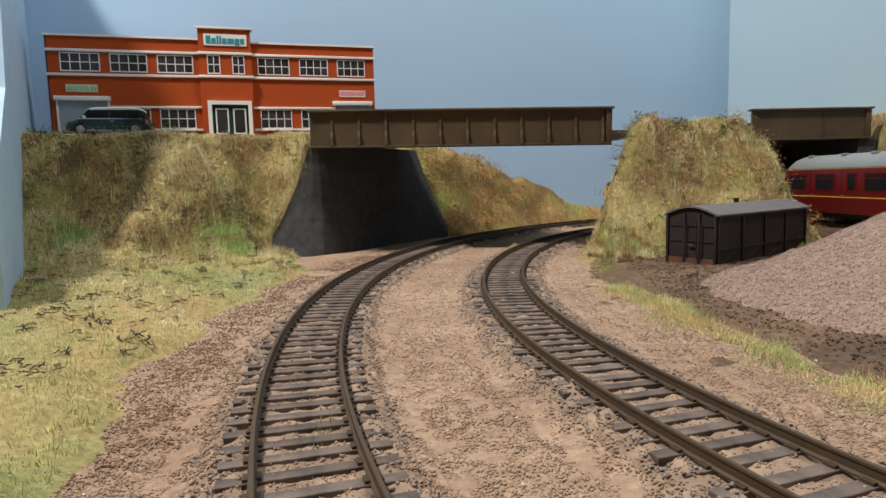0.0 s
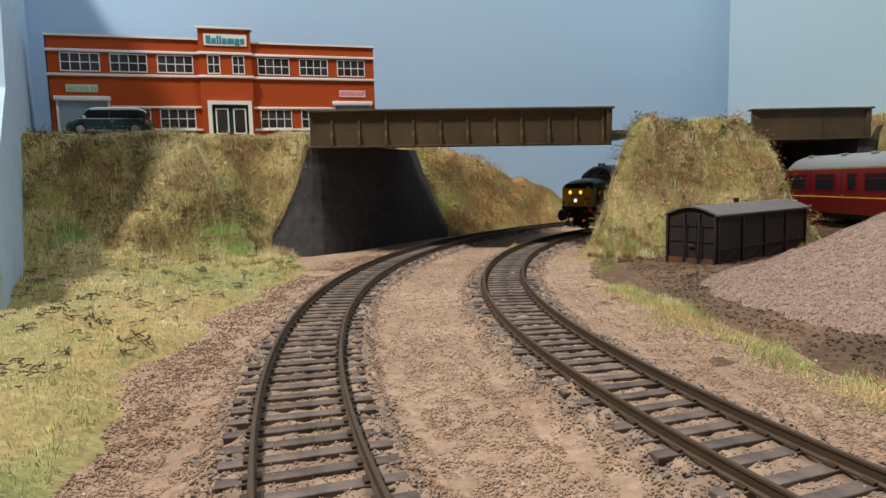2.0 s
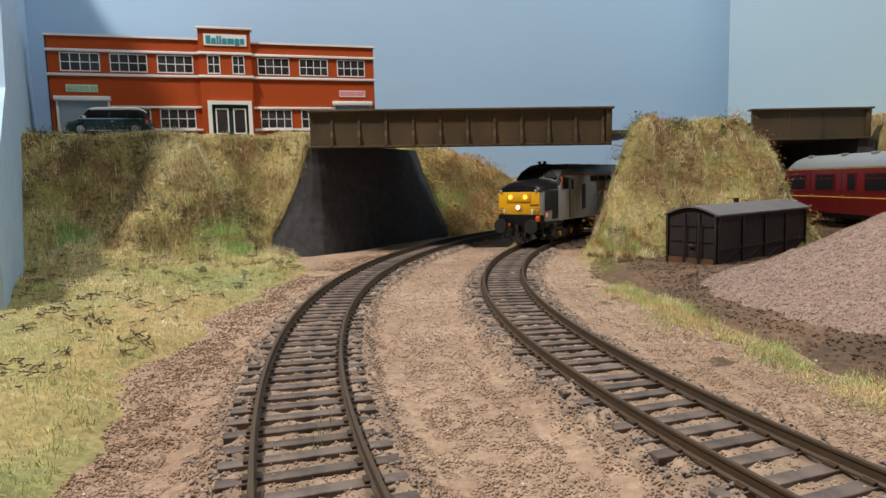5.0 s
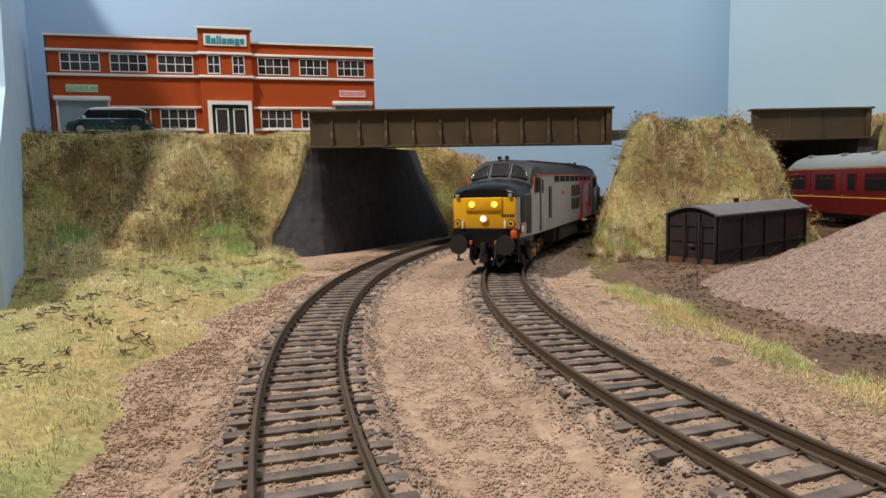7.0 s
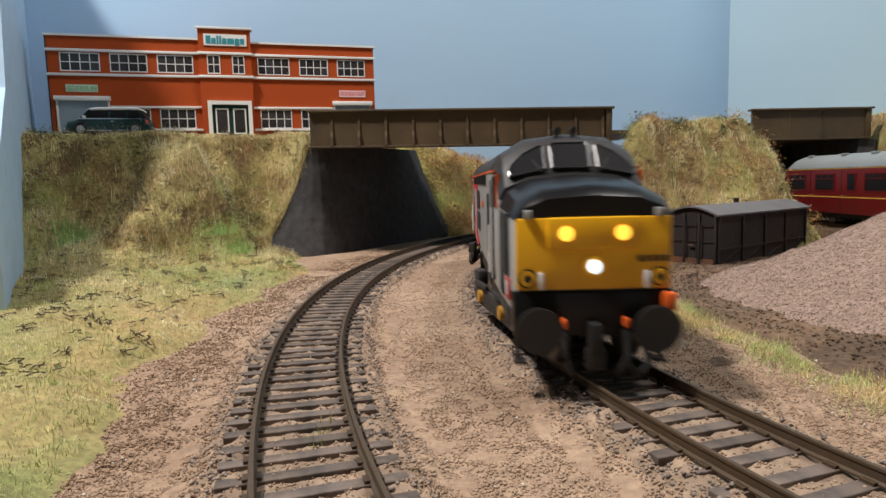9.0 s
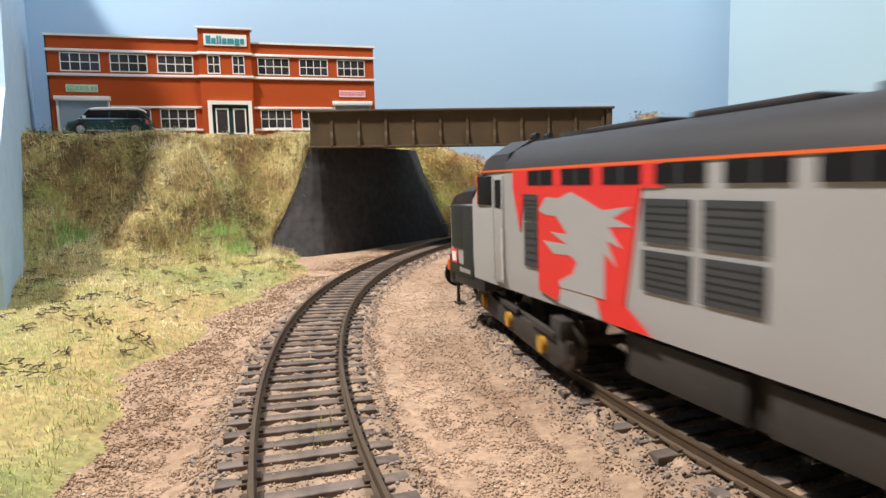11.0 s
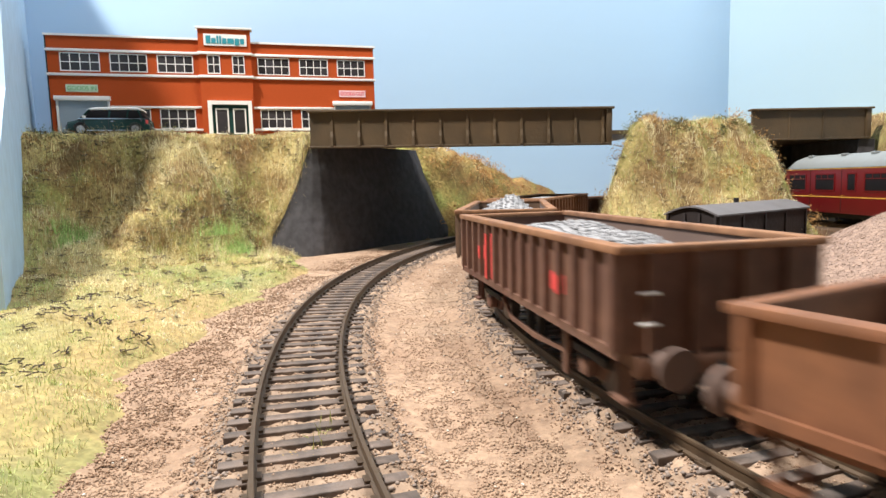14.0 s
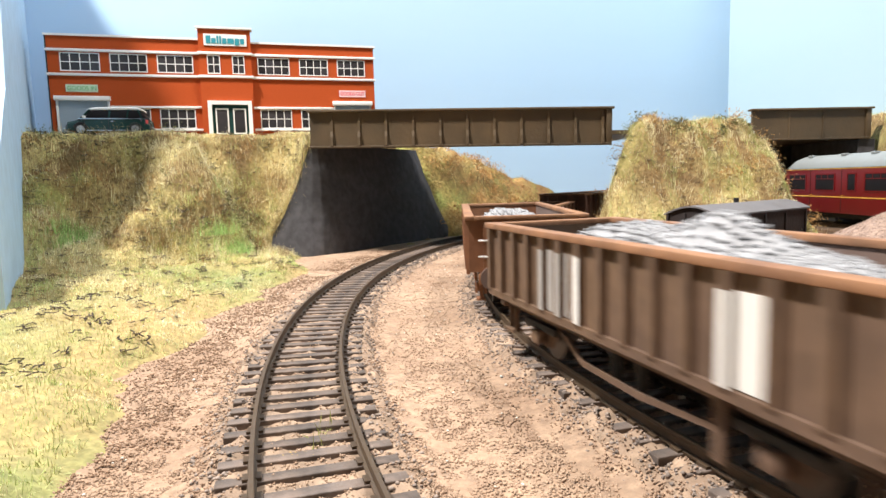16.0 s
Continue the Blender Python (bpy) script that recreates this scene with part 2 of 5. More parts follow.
def ground_z(x, y):
    r = ring(x, y)
    near = max(sm(2.3, 1.5, abs(r - R_IN)), sm(2.3, 1.5, abs(r - R_OUT)))
    return 0.06 * fbm(x, y, 3.0) + 0.035 * fbm(x, y, 0.5) + 0.14 * near - 0.1


def left_bank(x, y):
    u, v = x * U.x + y * U.y, x * V.x + y * V.y
    k = sm(-14, 2, u)
    toe, top = 32.5 + 4.5 * k, 47.0 - 1.3 * k
    r = ring(x, y) + 0.9 * fbm(x, y, 4) + 0.4 * fbm(x, y, 1) - 3.4 * sm(33, 41, y) * sm(-14, -9, x)
    h = 8.45 * sm(toe, top, v + 1.3 * fbm(x, y, 6) + 0.4 * fbm(x, y, 2)) ** 1.35
    # a ridge runs down from the crest towards the layout's end
    q = min(max(((x + 13.2) * -6.8 + (y - 45.0) * -12.0) / 190.2, 0), 1)
    off = math.hypot(x + 13.2 + 6.8 * q, y - 45.0 + 12.0 * q) + 0.5 * fbm(x, y, 2)
    if y < 60:
        h = max(h, (8.3 - 7.0 * q ** 0.8) * math.exp(-(off / (2.0 + 0.8 * q)) ** 2))
        cap = 1.8 * max(y - 42.6, 0) + 1.35 * max(-11.4 - x, 0) + 0.4 * fbm(x, y, 1.5)
        if y > 42.6:  # behind the wing wall, whose top falls with the slope
            cap += 7.3 * min(max((x + 12.3) / 3.5, 0), 1)
        h = min(h, max(cap, 0)) * (x < -9.2)
    low = 0.35 * sm(53.6, 57, r) + 1.1 * sm(58, 80, r)
    rough = (1.7 * fbm(x + 7, y, 5.5) + 0.9 * fbm(x, y, 3.0) + 0.3 * fbm(x, y, 1.3) + 0.2 * fbm(x, y, 0.7)) * (1 - 0.85 * sm(6.8, 8.4, h))
    return max(h, low) * sm(53.2, 56.0, r) + rough * sm(53.4, 56, r) * (0.3 + 0.16 * min(h, 6)) - 0.45 * sm(55.6, 53.0, r)


def mound(x, y):
    r = ring(x, y)
    a = sm(0, 2.3, R_IN - 3.0 - r + 0.5 * fbm(x, y, 3))
    f = sm(35.0, 44.6, y + 1.0 * fbm(x, y, 4)) ** 0.9
    b = sm(0, 4.2, 25.4 - x - 0.06 * (44 - y) + 0.6 * fbm(x, y, 3))
    return 8.35 * a * f * b * sm(0, 8, 66 - y) + (1.0 * fbm(x, y, 2.4) + 0.3 * fbm(x, y, 1.0)) * min(a, f, b) - 0.35 + 0.3 * sm(0, 0.2, min(a, f, b))


def back_bank(x, y):
    along = sm(-6, 18, x)
    return (8.8 - 5.6 * along) * sm(52.8, 58.0, ring(x, y) + 0.5 * fbm(x, y, 3)) * sm(53.6, 57.0, y) + 0.7 * fbm(x, y, 2.2) + 0.2 * fbm(x, y, 0.8) - 0.5


def east_bank(x, y):
    return 9.3 * sm(33.2, 36.0, x + 0.5 * fbm(x, y, 3)) * sm(42, 50, y + fbm(x, y, 3)) + 0.3 * fbm(x, y, 1.5) - 0.1


def soil_z(x, y):
    r = ring(x, y)
    return 0.22 * sm(38.4, 36.8, r - 1.2 * sm(25, 30, y) + 0.8 * fbm(x, y, 3)) * sm(9, 14, y) + 0.08 * fbm(x, y, 1.2) + 0.05 * fbm(x, y, 0.5) - 0.12


def pile_z(x, y):
    return 4.25 - 0.52 * math.hypot(x - 19, y - 22.5) ** 0.99 + 0.35 * sm(6.2, 9.0, math.hypot(x - 19, y - 22.5)) + 0.16 * fbm(x, y, 2.5) + 0.06 * fbm(x, y, 0.6)


def field(name, fn, x0, x1, y0, y1, step, material, drop=-0.1):
    nx, ny = int((x1 - x0) / step) + 1, int((y1 - y0) / step) + 1
    vs = [(x0 + i * step, y0 + j * step, fn(x0 + i * step, y0 + j * step)) for j in range(ny) for i in range(nx)]
    fs = [(j * nx + i, j * nx + i + 1, (j + 1) * nx + i + 1, (j + 1) * nx + i) for j in range(ny - 1) for i in range(nx - 1)]
    fs = [f for f in fs if max(vs[k][2] for k in f) > drop]
    return raw(name, vs, fs, material, True)


tagged(field("ground", ground_z, -62, 78, -62, 92, 0.5, M["ballast"], -9), "pinkish brown fine ballast spread over the baseboard", "ground", kind="structure")
tagged(field("soil", soil_z, 6, 32, 8, 44, 0.35, M["soil"], -0.06), "dark brown bare earth round the hut and heap", "soil", kind="structure")
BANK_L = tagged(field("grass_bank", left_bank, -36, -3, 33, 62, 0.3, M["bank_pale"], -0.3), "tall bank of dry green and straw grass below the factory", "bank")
LAWN = tagged(field("lawn", lambda x, y: left_bank(x, y) + 0.03, -34, -3, -14, 34, 0.35, M["lawn"], -0.25), "low ground of short yellow-green grass with bare patches", "grass", kind="structure")
BANK_M = tagged(field("grass_bank", mound, 4, 30, 33, 66, 0.35, M["bank"], -0.25), "steep straw-coloured grass mound between two bridges", "bank")
BANK_B = tagged(field("grass_bank", back_bank, -4, 36, 40, 76, 0.45, M["bank_autumn"], 0.0), "low bank of autumn scrub behind the outer track", "bank")
BANK_E = tagged(field("grass_bank", east_bank, 33, 46, 41, 62, 0.45, M["bank"], 0.0), "grassy bank at the far end of the short bridge", "bank")
HEAP = tagged(field("stone_heap", pile_z, 9, 29, 12, 33, 0.25, M["pile"], 0.0), "conical heap of pinkish grey crushed stone", "stone heap", kind="stuff")

# backscene boards: the west one stands askew, its unseen sloping top made up to shape the lamp's shadow, the east one
# has an opening at its foot for the tracks
T = Matrix.Translation((-35.3 * CM, 56 * CM, 0)) @ Matrix.Rotation(math.atan2(U.y, U.x), 4, "Z")
for name, m, rows, label in (
        ("wall_north", "sky", [(-45, 76, 0, 1.2, -2, 60)], "sky blue painted backscene board with faint brush marks"),
        ("wall_east", "skyside", [(72.8, 74, -130, -15, -2, 60), (72.8, 74, -15, -0.003, 9, 60)], "pale blue backscene board meeting the corner")):
    w = part(name, boxes(*rows), M[m])
    w.matrix_basis = T
    tagged(w, label, "wall", kind="structure")
w = part("wall_west", extrude([(-5, -2), (32.6, -2), (32.6, 31.2), (19, 30.2), (8.8, 24.2), (7.2, 16.8), (6.1, 13.2), (4.6, 9.8), (2.4, 8.6), (0, 7.2), (-5, 4.6)], 0, -1.2, 0.0), M["skywest"])
w.matrix_basis = P(-18.9, 27.2, 0, 0, 0, 30.3)
tagged(w, "sky blue backscene board at the layout's end, its sloping top cut to shape the shadow", "wall", kind="structure")


# ---- tracks ----
def bed_z(x, y):
    """Height of the ballast round a track, banked up over the sleeper ends."""
    q = ring(x, y)
    q = min(abs(q - R_IN), abs(q - R_OUT))
    if q > 2.05:
        return -1.0
    z = 0.115 + 0.075 * fbm(x, y, 0.24, 2)
    if q > 1.05:
        z = 0.14 + 0.19 * fbm(x, y, 0.36, 2)
    z = z * sm(2.0, 1.55, q) - 0.25 * sm(1.5, 2.0, q + 0.2 * fbm(x, y, 0.6))
    return min(z, 0.16) if 0.7 < q < 1.05 else z


def ballast_bed(r):
    offs, angs = np.arange(-2.0, 2.01, 0.1), np.arange(-48, 46, 0.22)
    vs = []
    for ang in angs:
        t = radians(ang)
        for o in offs:
            x, y = CX - (r + o) * math.cos(t), CY + (r + o) * math.sin(t)
            vs.append((x, y, max(bed_z(x, y), -0.3)))
    n = len(offs)
    fs = [(i * n + j, i * n + j + 1, (i + 1) * n + j + 1, (i + 1) * n + j) for i in range(len(angs) - 1) for j in range(n - 1)]
    return tagged(raw("ballast_bed", vs, fs, M["bedding"], True), "brown ballast banked round the sleepers", "ballast", kind="structure")


ballast_bed(R_OUT)
ballast_bed(R_IN)


def track(r, label):
    tr = thing("track", Matrix(), label, "railway track", "tracks")
    prof = ((-0.035, 0.45), (0.035, 0.45), (0.042, 0.43), (0.042, 0.40), (0.02, 0.37), (0.02, 0.25), (0.07, 0.22), (0.07, 0.19), (-0.07, 0.19), (-0.07, 0.22), (-0.02, 0.25), (-0.02, 0.37), (-0.042, 0.40), (-0.042, 0.43))
    for s in (-0.875, 0.875):
        vs, fs, m = [], [], len(prof)
        steps = np.arange(-92, 100, 0.8)
        for a in steps:
            t = radians(a)
            for o, z in prof:
                vs.append((CX - (r + s + o) * math.cos(t), CY + (r + s + o) * math.sin(t), z))
        for i in range(len(steps) - 1):
            for j in range(m):
                fs.append((i * m + j, i * m + (j + 1) % m, (i + 1) * m + (j + 1) % m, (i + 1) * m + j))
        raw("rail", vs, fs, M["rail"]).parent = tr
    bm = boxes((-0.14, 0.14, -1.42, 1.42, -0.05, 0.19), bevel=0.018)
    sleepers = mesh_of("sleeper", bm, M["sleeper"])
    chair = boxes(*[(-0.11, 0.11, s + d - 0.045, s + d + 0.045, 0.19, 0.24) for s in (-0.875, 0.875) for d in (-0.1, 0.1)])
    chairs = mesh_of("rail_chair", chair, M["rail"])
    for k in range(-118, 112):
        a = k * math.degrees(0.625 / r)
        o = new("sleeper", sleepers)
        o.parent = tr
        o.matrix_basis = on_track(r, a + random.uniform(-0.06, 0.06), 0.0) @ Matrix.Rotation(radians(random.uniform(-0.8, 0.8)), 4, "Z")
        if abs(a) < 55:
            c = new("rail_chair", chairs)
            c.parent = o
    return tr


track(R_OUT, "outer curved track with brown rails on dark sleepers")
track(R_IN, "inner curved track with brown rails on dark sleepers")


# ---- bridges ----
def girder(parent, x0, x1, y, first, step, face=-1):
    part("girder", boxes((x0, x1, y, y + 0.22, 7.42, 9.62)), M["girder"], parent)
    part("top_flange", boxes((x0 - 0.15, x1 + 0.12, y - 0.28, y + 0.5, 9.62, 9.76), bevel=0.02), M["girder"], parent)
    part("bottom_flange", boxes((x0, x1, y - 0.18, y + 0.4, 7.28, 7.42), bevel=0.02), M["girder"], parent)
    me = mesh_of("stiffener", extrude([(y, 7.42), (y - 0.20, 7.42), (y - 0.17, 8.0), (y - 0.09, 8.35), (y - 0.07, 9.62), (y, 9.62)], 0, -0.085, 0.085), M["girder"])
    x = first
    while x < x1 - 0.2:
        o = new("stiffener", me)
        o.parent = parent
        o.matrix_basis = P(x, 0, 0)
        x += step


br = thing("road_bridge", P(1.28, 41.7, -0.32, 0, 0.75, 0), "dark brown plate girder road bridge over both tracks", "bridge")
girder(br, -9.97, 9.97, 0.0, -8.53, 1.79)
part("end_post", boxes((9.6, 9.97, -0.16, 0.0, 7.42, 9.62), bevel=0.02), M["girder"], br)
part("deck", boxes((-9.97, 9.97, 0.24, 10.6, 8.35, 8.7)), M["girder"], br)
# slab added beyond the girder to keep lamp light off the passing train
part("road_slab", boxes((9.97, 13.2, 3.4, 10.6, 8.2, 8.5)), M["girder"], br)
part("parapet", boxes((-9.97, 9.97, 10.6, 10.9, 8.35, 9.5)), M["girder"], br)



def battered(base, top, tops=None):
    """A leaning wall face between two plan lines, uneven like hand-laid render."""
    bm = bmesh.new()
    rows = []
    for k in range(25):
        q = k / 24
        row = []
        for i, ((ax, ay), (bx, by)) in enumerate(zip(base, top)):
            f = q * (tops[i] / 7.45 if tops else 1)
            p = Vector((ax + (bx - ax) * f ** 0.9, ay + (by - ay) * f ** 0.9, -0.15 + 7.6 * f))
            row.append(bm.verts.new(p + Vector((1, -0.6, 0)) * (0.13 * noise.fractal(p / 2.0, 1.0, 2.0, 3) + 0.03 * noise.fractal(p / 0.4, 1.0, 2.0, 2))))
        rows.append(row)
    for lo, hi in zip(rows, rows[1:]):
        for i in range(len(base) - 1):
            bm.faces.new((lo[i], lo[i + 1], hi[i + 1], hi[i]))
    return bm


def plan_line(pts, cuts):
    out = []
    for a, b in zip(pts, pts[1:]):
        out += [(a[0] + (b[0] - a[0]) * k / cuts, a[1] + (b[1] - a[1]) * k / cuts) for k in range(cuts)]
    return out + [pts[-1]]


abut = thing("bridge_abutment", P(0, 0, 0), "dark grey cracked render abutment wall under the bridge", "abutment")
part("face_wall", battered(plan_line([(-7.3, 42.9), (0.9, 55.2), (-1.5, 58)], 14), plan_line([(-8.0, 43.2), (-2.2, 54.4), (-3.5, 56)], 14)), M["concrete"], abut, smooth=85)
wing_lo = plan_line([(-12.9, 43.2), (-12.0, 42.5), (-10.9, 41.9), (-9.7, 41.55), (-8.8, 41.6), (-8.0, 42.05), (-7.3, 42.9)], 5)
wing_hi = plan_line([(-10.6, 43.6), (-10.0, 43.15), (-9.5, 42.8), (-9.1, 42.6), (-8.7, 42.6), (-8.35, 42.75), (-8.0, 43.2)], 5)
part("wing_wall", battered(wing_lo, wing_hi, [0.8 + 6.65 * sm(0, 19, k) for k in range(31)]), M["concrete"], abut, "wing wall with a sloping top beside the bank", smooth=85)
part("bearing_shelf", extrude([(-10.2, 46.0), (-9.1, 42.75), (-8.35, 42.85), (-2.2, 54.4), (-3.5, 56), (-10.2, 56)], 2, 7.2, 7.43), M["concrete"], abut)
b2 = thing("road_bridge", P(24.7, 50, 0, 0, 0.4, 0), "short dark brown girder bridge over the siding", "bridge")
girder(b2, 0, 9.4, 0.0, 30, 2.6)
for x in (2.9, 5.6):
    part("panel_joint", boxes((x, x + 0.12, -0.05, 0.0, 7.42, 9.62)), M["girder"], b2)
part("end_post", boxes((9.0, 9.4, -0.14, 0.0, 7.42, 9.62), bevel=0.02), M["girder"], b2)
part("deck", boxes((0, 9.4, 0.24, 9.6, 7.28, 7.7)), M["girder"], b2)
# black backing added to paint the shade seen through the opening
part("back_wall", boxes((-0.5, 9.9, 9.7, 10.2, -0.1, 9.5)), M["black"], b2, "black sheet standing in for the shade under the bridge")
part("pier", boxes((8.6, 9.9, 0.1, 9.6, -0.1, 7.28)), M["concrete"], b2, "grey stone side wall")

# ---- factory ----
fac = thing("factory", P(-30.7, 48, 9.0, 0, 0, 15.9), "two-storey red brick factory with white bands and dark windows", "building")
TOP_WIN = [(2.03, 4.78), (5.47, 8.14), (8.85, 11.51), (16.46, 19.01), (19.81, 22.18), (22.95, 25.32)]
LOW_WIN = [(5.47, 8.14), (8.81, 11.46), (16.5, 19.02), (19.79, 22.2)]
wall = part("wall", boxes((1.2, 26.1, 0, 4.2, -0.8, 7.45)), M["brick"], fac)
part("end_wall", boxes((1.1, 1.197, -0.02, 4.3, -0.8, 7.6)), M["black"], fac, "unfinished black card end")
cen = part("entrance_block", boxes((12.0, 16.0, -0.35, 0.0, -0.8, 8.3)), M["brick"], fac)
part("parapet_cap", boxes((1.05, 12.0, -0.12, 4.3, 7.45, 7.6)), M["white"], fac)
part("parapet_cap", boxes((16.0, 26.25, -0.12, 4.3, 7.3, 7.45)), M["white"], fac)
part("parapet_cap", boxes((11.85, 16.15, -0.5, 0.35, 8.3, 8.46), bevel=0.02), M["white"], fac)
for z in (6.3, 4.48):
    for x0, x1, y in ((1.1, 12.0, -0.14), (16.0, 26.2, -0.14), (11.9, 16.1, -0.48)):
        part("string_course", boxes((x0, x1, y, 0.0, z, z + 0.2), bevel=0.02), M["white"], fac)
for x0, x1, z in ((5.3, 12.0, 2.06), (16.0, 22.5, 2.06), (5.3, 12.0, 0.28), (16.0, 22.5, 0.28)):
    part("string_course", boxes((x0, x1, -0.14, 0.0, z, z + 0.18), bevel=0.02), M["white"], fac)
PANES = {}


def window(x0, x1, z0, z1, y, nx, nz=2):
    """A window in the front: frame, bars and panes."""
    fr, e = bmesh.new(), 0.07
    out, inn = [(x0, z0), (x1, z0), (x1, z1), (x0, z1)], [(x0 + e, z0 + e), (x1 - e, z0 + e), (x1 - e, z1 - e), (x0 + e, z1 - e)]
    q = [[fr.verts.new((x, yy, z)) for x, z in loop] for yy in (y - 0.05, y) for loop in (out, inn)]
    for i in range(4):
        k = (i + 1) % 4
        fr.faces.new((q[0][i], q[0][k], q[1][k], q[1][i]))
        fr.faces.new((q[2][i], q[3][i], q[3][k], q[2][k]))
        fr.faces.new((q[0][i], q[2][i], q[2][k], q[0][k]))
        fr.faces.new((q[1][i], q[1][k], q[3][k], q[3][i]))
    w = part("window", fr, M["white"], fac, smooth=None)
    for i in range(1, nx):
        x = x0 + (x1 - x0) * i / nx
        part("glazing_bar", boxes((x - 0.03, x + 0.03, y - 0.04, y, z0 + 0.07, z1 - 0.07)), M["white"], w, smooth=None)
    for j in range(1, nz):
        z = z0 + (z1 - z0) * j / nz
        part("glazing_bar", boxes((x0 + 0.07, x1 - 0.07, y - 0.036, y, z - 0.03, z + 0.03)), M["white"], w, smooth=None)
    for i in range(nx):
        for j in range(nz):
            sx, sz = (x1 - x0) / nx, (z1 - z0) / nz
            key = (round(sx, 2), round(sz, 2))
            if key not in PANES:
                PANES[key] = mesh_of("pane", boxes((0.02, sx - 0.02, -0.012, 0.0, 0.02, sz - 0.02)), M["pane"])
            o = new("pane", PANES[key])
            o.parent = w
            o.matrix_basis = P(x0 + i * sx, y, z0 + j * sz)


for x0, x1 in TOP_WIN:
    window(x0, x1, 4.84, 6.22, 0.0, 4)
for x0, x1 in LOW_WIN:
    window(x0, x1, 0.48, 2.04, 0.0, 4)
for x0, x1 in ((12.6, 13.58), (14.5, 15.45)):
    window(x0, x1, 4.8, 6.25, -0.35, 2)
for x0, x1, z in ((1.7, 5.1, 2.6), (22.7, 25.6, 2.4)):
    sh = part("roller_shutter", boxes((x0, x1, -0.03, 0.0, -0.1, z)), M["shutter"], fac)
    for k in range(12):
        part("slat", boxes((x0 + 0.05, x1 - 0.05, -0.07, -0.03, z - 0.2 * (k + 1) + 0.02, z - 0.2 * k)), M["shutter"], sh)
    part("lintel", boxes((x0 - 0.25, x1 + 0.25, -0.3, 0.0, z, z + 0.35), bevel=0.04), M["white"], fac)
    part("door_jamb", boxes((x0 - 0.15, x0, -0.12, 0.0, -0.1, z)), M["white"], fac)
    part("door_jamb", boxes((x1, x1 + 0.15, -0.12, 0.0, -0.1, z)), M["white"], fac)
part("door_surround", boxes((12.45, 15.85, -0.62, -0.36, 2.35, 2.65), (12.45, 12.75, -0.62, -0.36, -0.3, 2.35), (15.55, 15.85, -0.62, -0.36, -0.3, 2.35)), M["white"], fac)
part("doorway", boxes((12.75, 15.55, -0.40, -0.355, -0.3, 2.35)), M["carbody"], fac, "dark green door recess")
for x0, x1 in ((13.0, 14.0), (14.35, 15.35)):
    d = part("door", boxes((x0, x1, -0.47, -0.40, 0.0, 0.1), (x0, x1, -0.47, -0.40, 1.95, 2.05), (x0, x0 + 0.1, -0.47, -0.40, 0.1, 1.95), (x1 - 0.1, x1, -0.47, -0.40, 0.1, 1.95)), M["white"], fac)
    part("pane", boxes((x0 + 0.1, x1 - 0.1, -0.44, -0.41, 0.1, 1.95)), M["pane"], d)


def lettering(text, parent, x, y, z, width, height, material):
    cu = bpy.data.curves.new("lettering", "FONT")
    cu.body, cu.size, cu.extrude = text, 1.0, 0.01
    tmp = new("lettering", cu)
    bpy.context.view_layer.update()
    me = bpy.data.meshes.new_from_object(tmp)
    bpy.data.objects.remove(tmp)
    co = np.array([v.co[:] for v in me.vertices])
    lo, hi = co.min(0), co.max(0)
    for v in me.vertices:
        v.co = ((x + (v.co.x - lo[0]) / (hi[0] - lo[0]) * width) * CM, (y - v.co.z) * CM, (z + (v.co.y - lo[1]) / (hi[1] - lo[1]) * height) * CM)
    me.materials.clear()
    me.materials.append(material)
    ob = new("lettering", me)
    ob.parent = parent
    return ob


sg = part("sign_board", boxes((12.43, 15.71, -0.42, -0.355, 7.0, 7.9)), M["white"], fac, "white name board with teal strokes")
x = 12.6
for k, (w, h) in enumerate(((0.36, 0.6), (0.32, 0.42), (0.14, 0.6), (0.14, 0.6), (0.32, 0.42), (0.5, 0.42), (0.34, 0.42), (0.3, 0.42))):
    part("bar", boxes((x, x + w, -0.45, -0.42, 7.16 - (0.1 if k == 6 else 0), 7.16 + h)), M["teal"], sg)
    x += w + 0.07
s1 = part("sign_board", boxes((2.29, 4.5, -0.06, 0.0, 3.27, 3.83)), M["signgreen"], fac, "pale green goods sign")
lettering("GOODS IN", s1, 2.4, -0.07, 3.38, 2.0, 0.33, M["lettergreen"])
s2 = part("sign_board", boxes((23.05, 25.3, -0.06, 0.0, 3.13, 3.68)), M["signpink"], fac, "pale pink goods sign")
lettering("GOODS OUT", s2, 23.15, -0.07, 3.25, 2.05, 0.32, M["letterred"])


# ---- estate car ----
def loft(sections):
    """A skin through outlines of equal length, closed at both ends."""
    bm = bmesh.new()
    rr = [[bm.verts.new(p) for p in s] for s in sections]
    n = len(rr[0])
    for a, b in zip(rr, rr[1:]):
        for i in range(n):
            bm.faces.new((a[i], a[(i + 1) % n], b[(i + 1) % n], b[i]))
    bm.faces.new(rr[0]), bm.faces.new(rr[-1])
    bmesh.ops.recalc_face_normals(bm, faces=bm.faces)
    return bm


def hull(x, w, z0, z1, crown=0.15, lean=0.0):
    """One cross-section at x: half width w, from z0 to z1, with rounded top."""
    pts = [(-w, z0), (-w * 1.02, (z0 + z1) / 2), (-w * (1 - lean), z1 - crown), (-w * (0.85 - lean), z1), (w * (0.85 - lean), z1), (w * (1 - lean), z1 - crown), (w * 1.02, (z0 + z1) / 2), (w, z0)]
    return [(x, y, z) for y, z in pts]


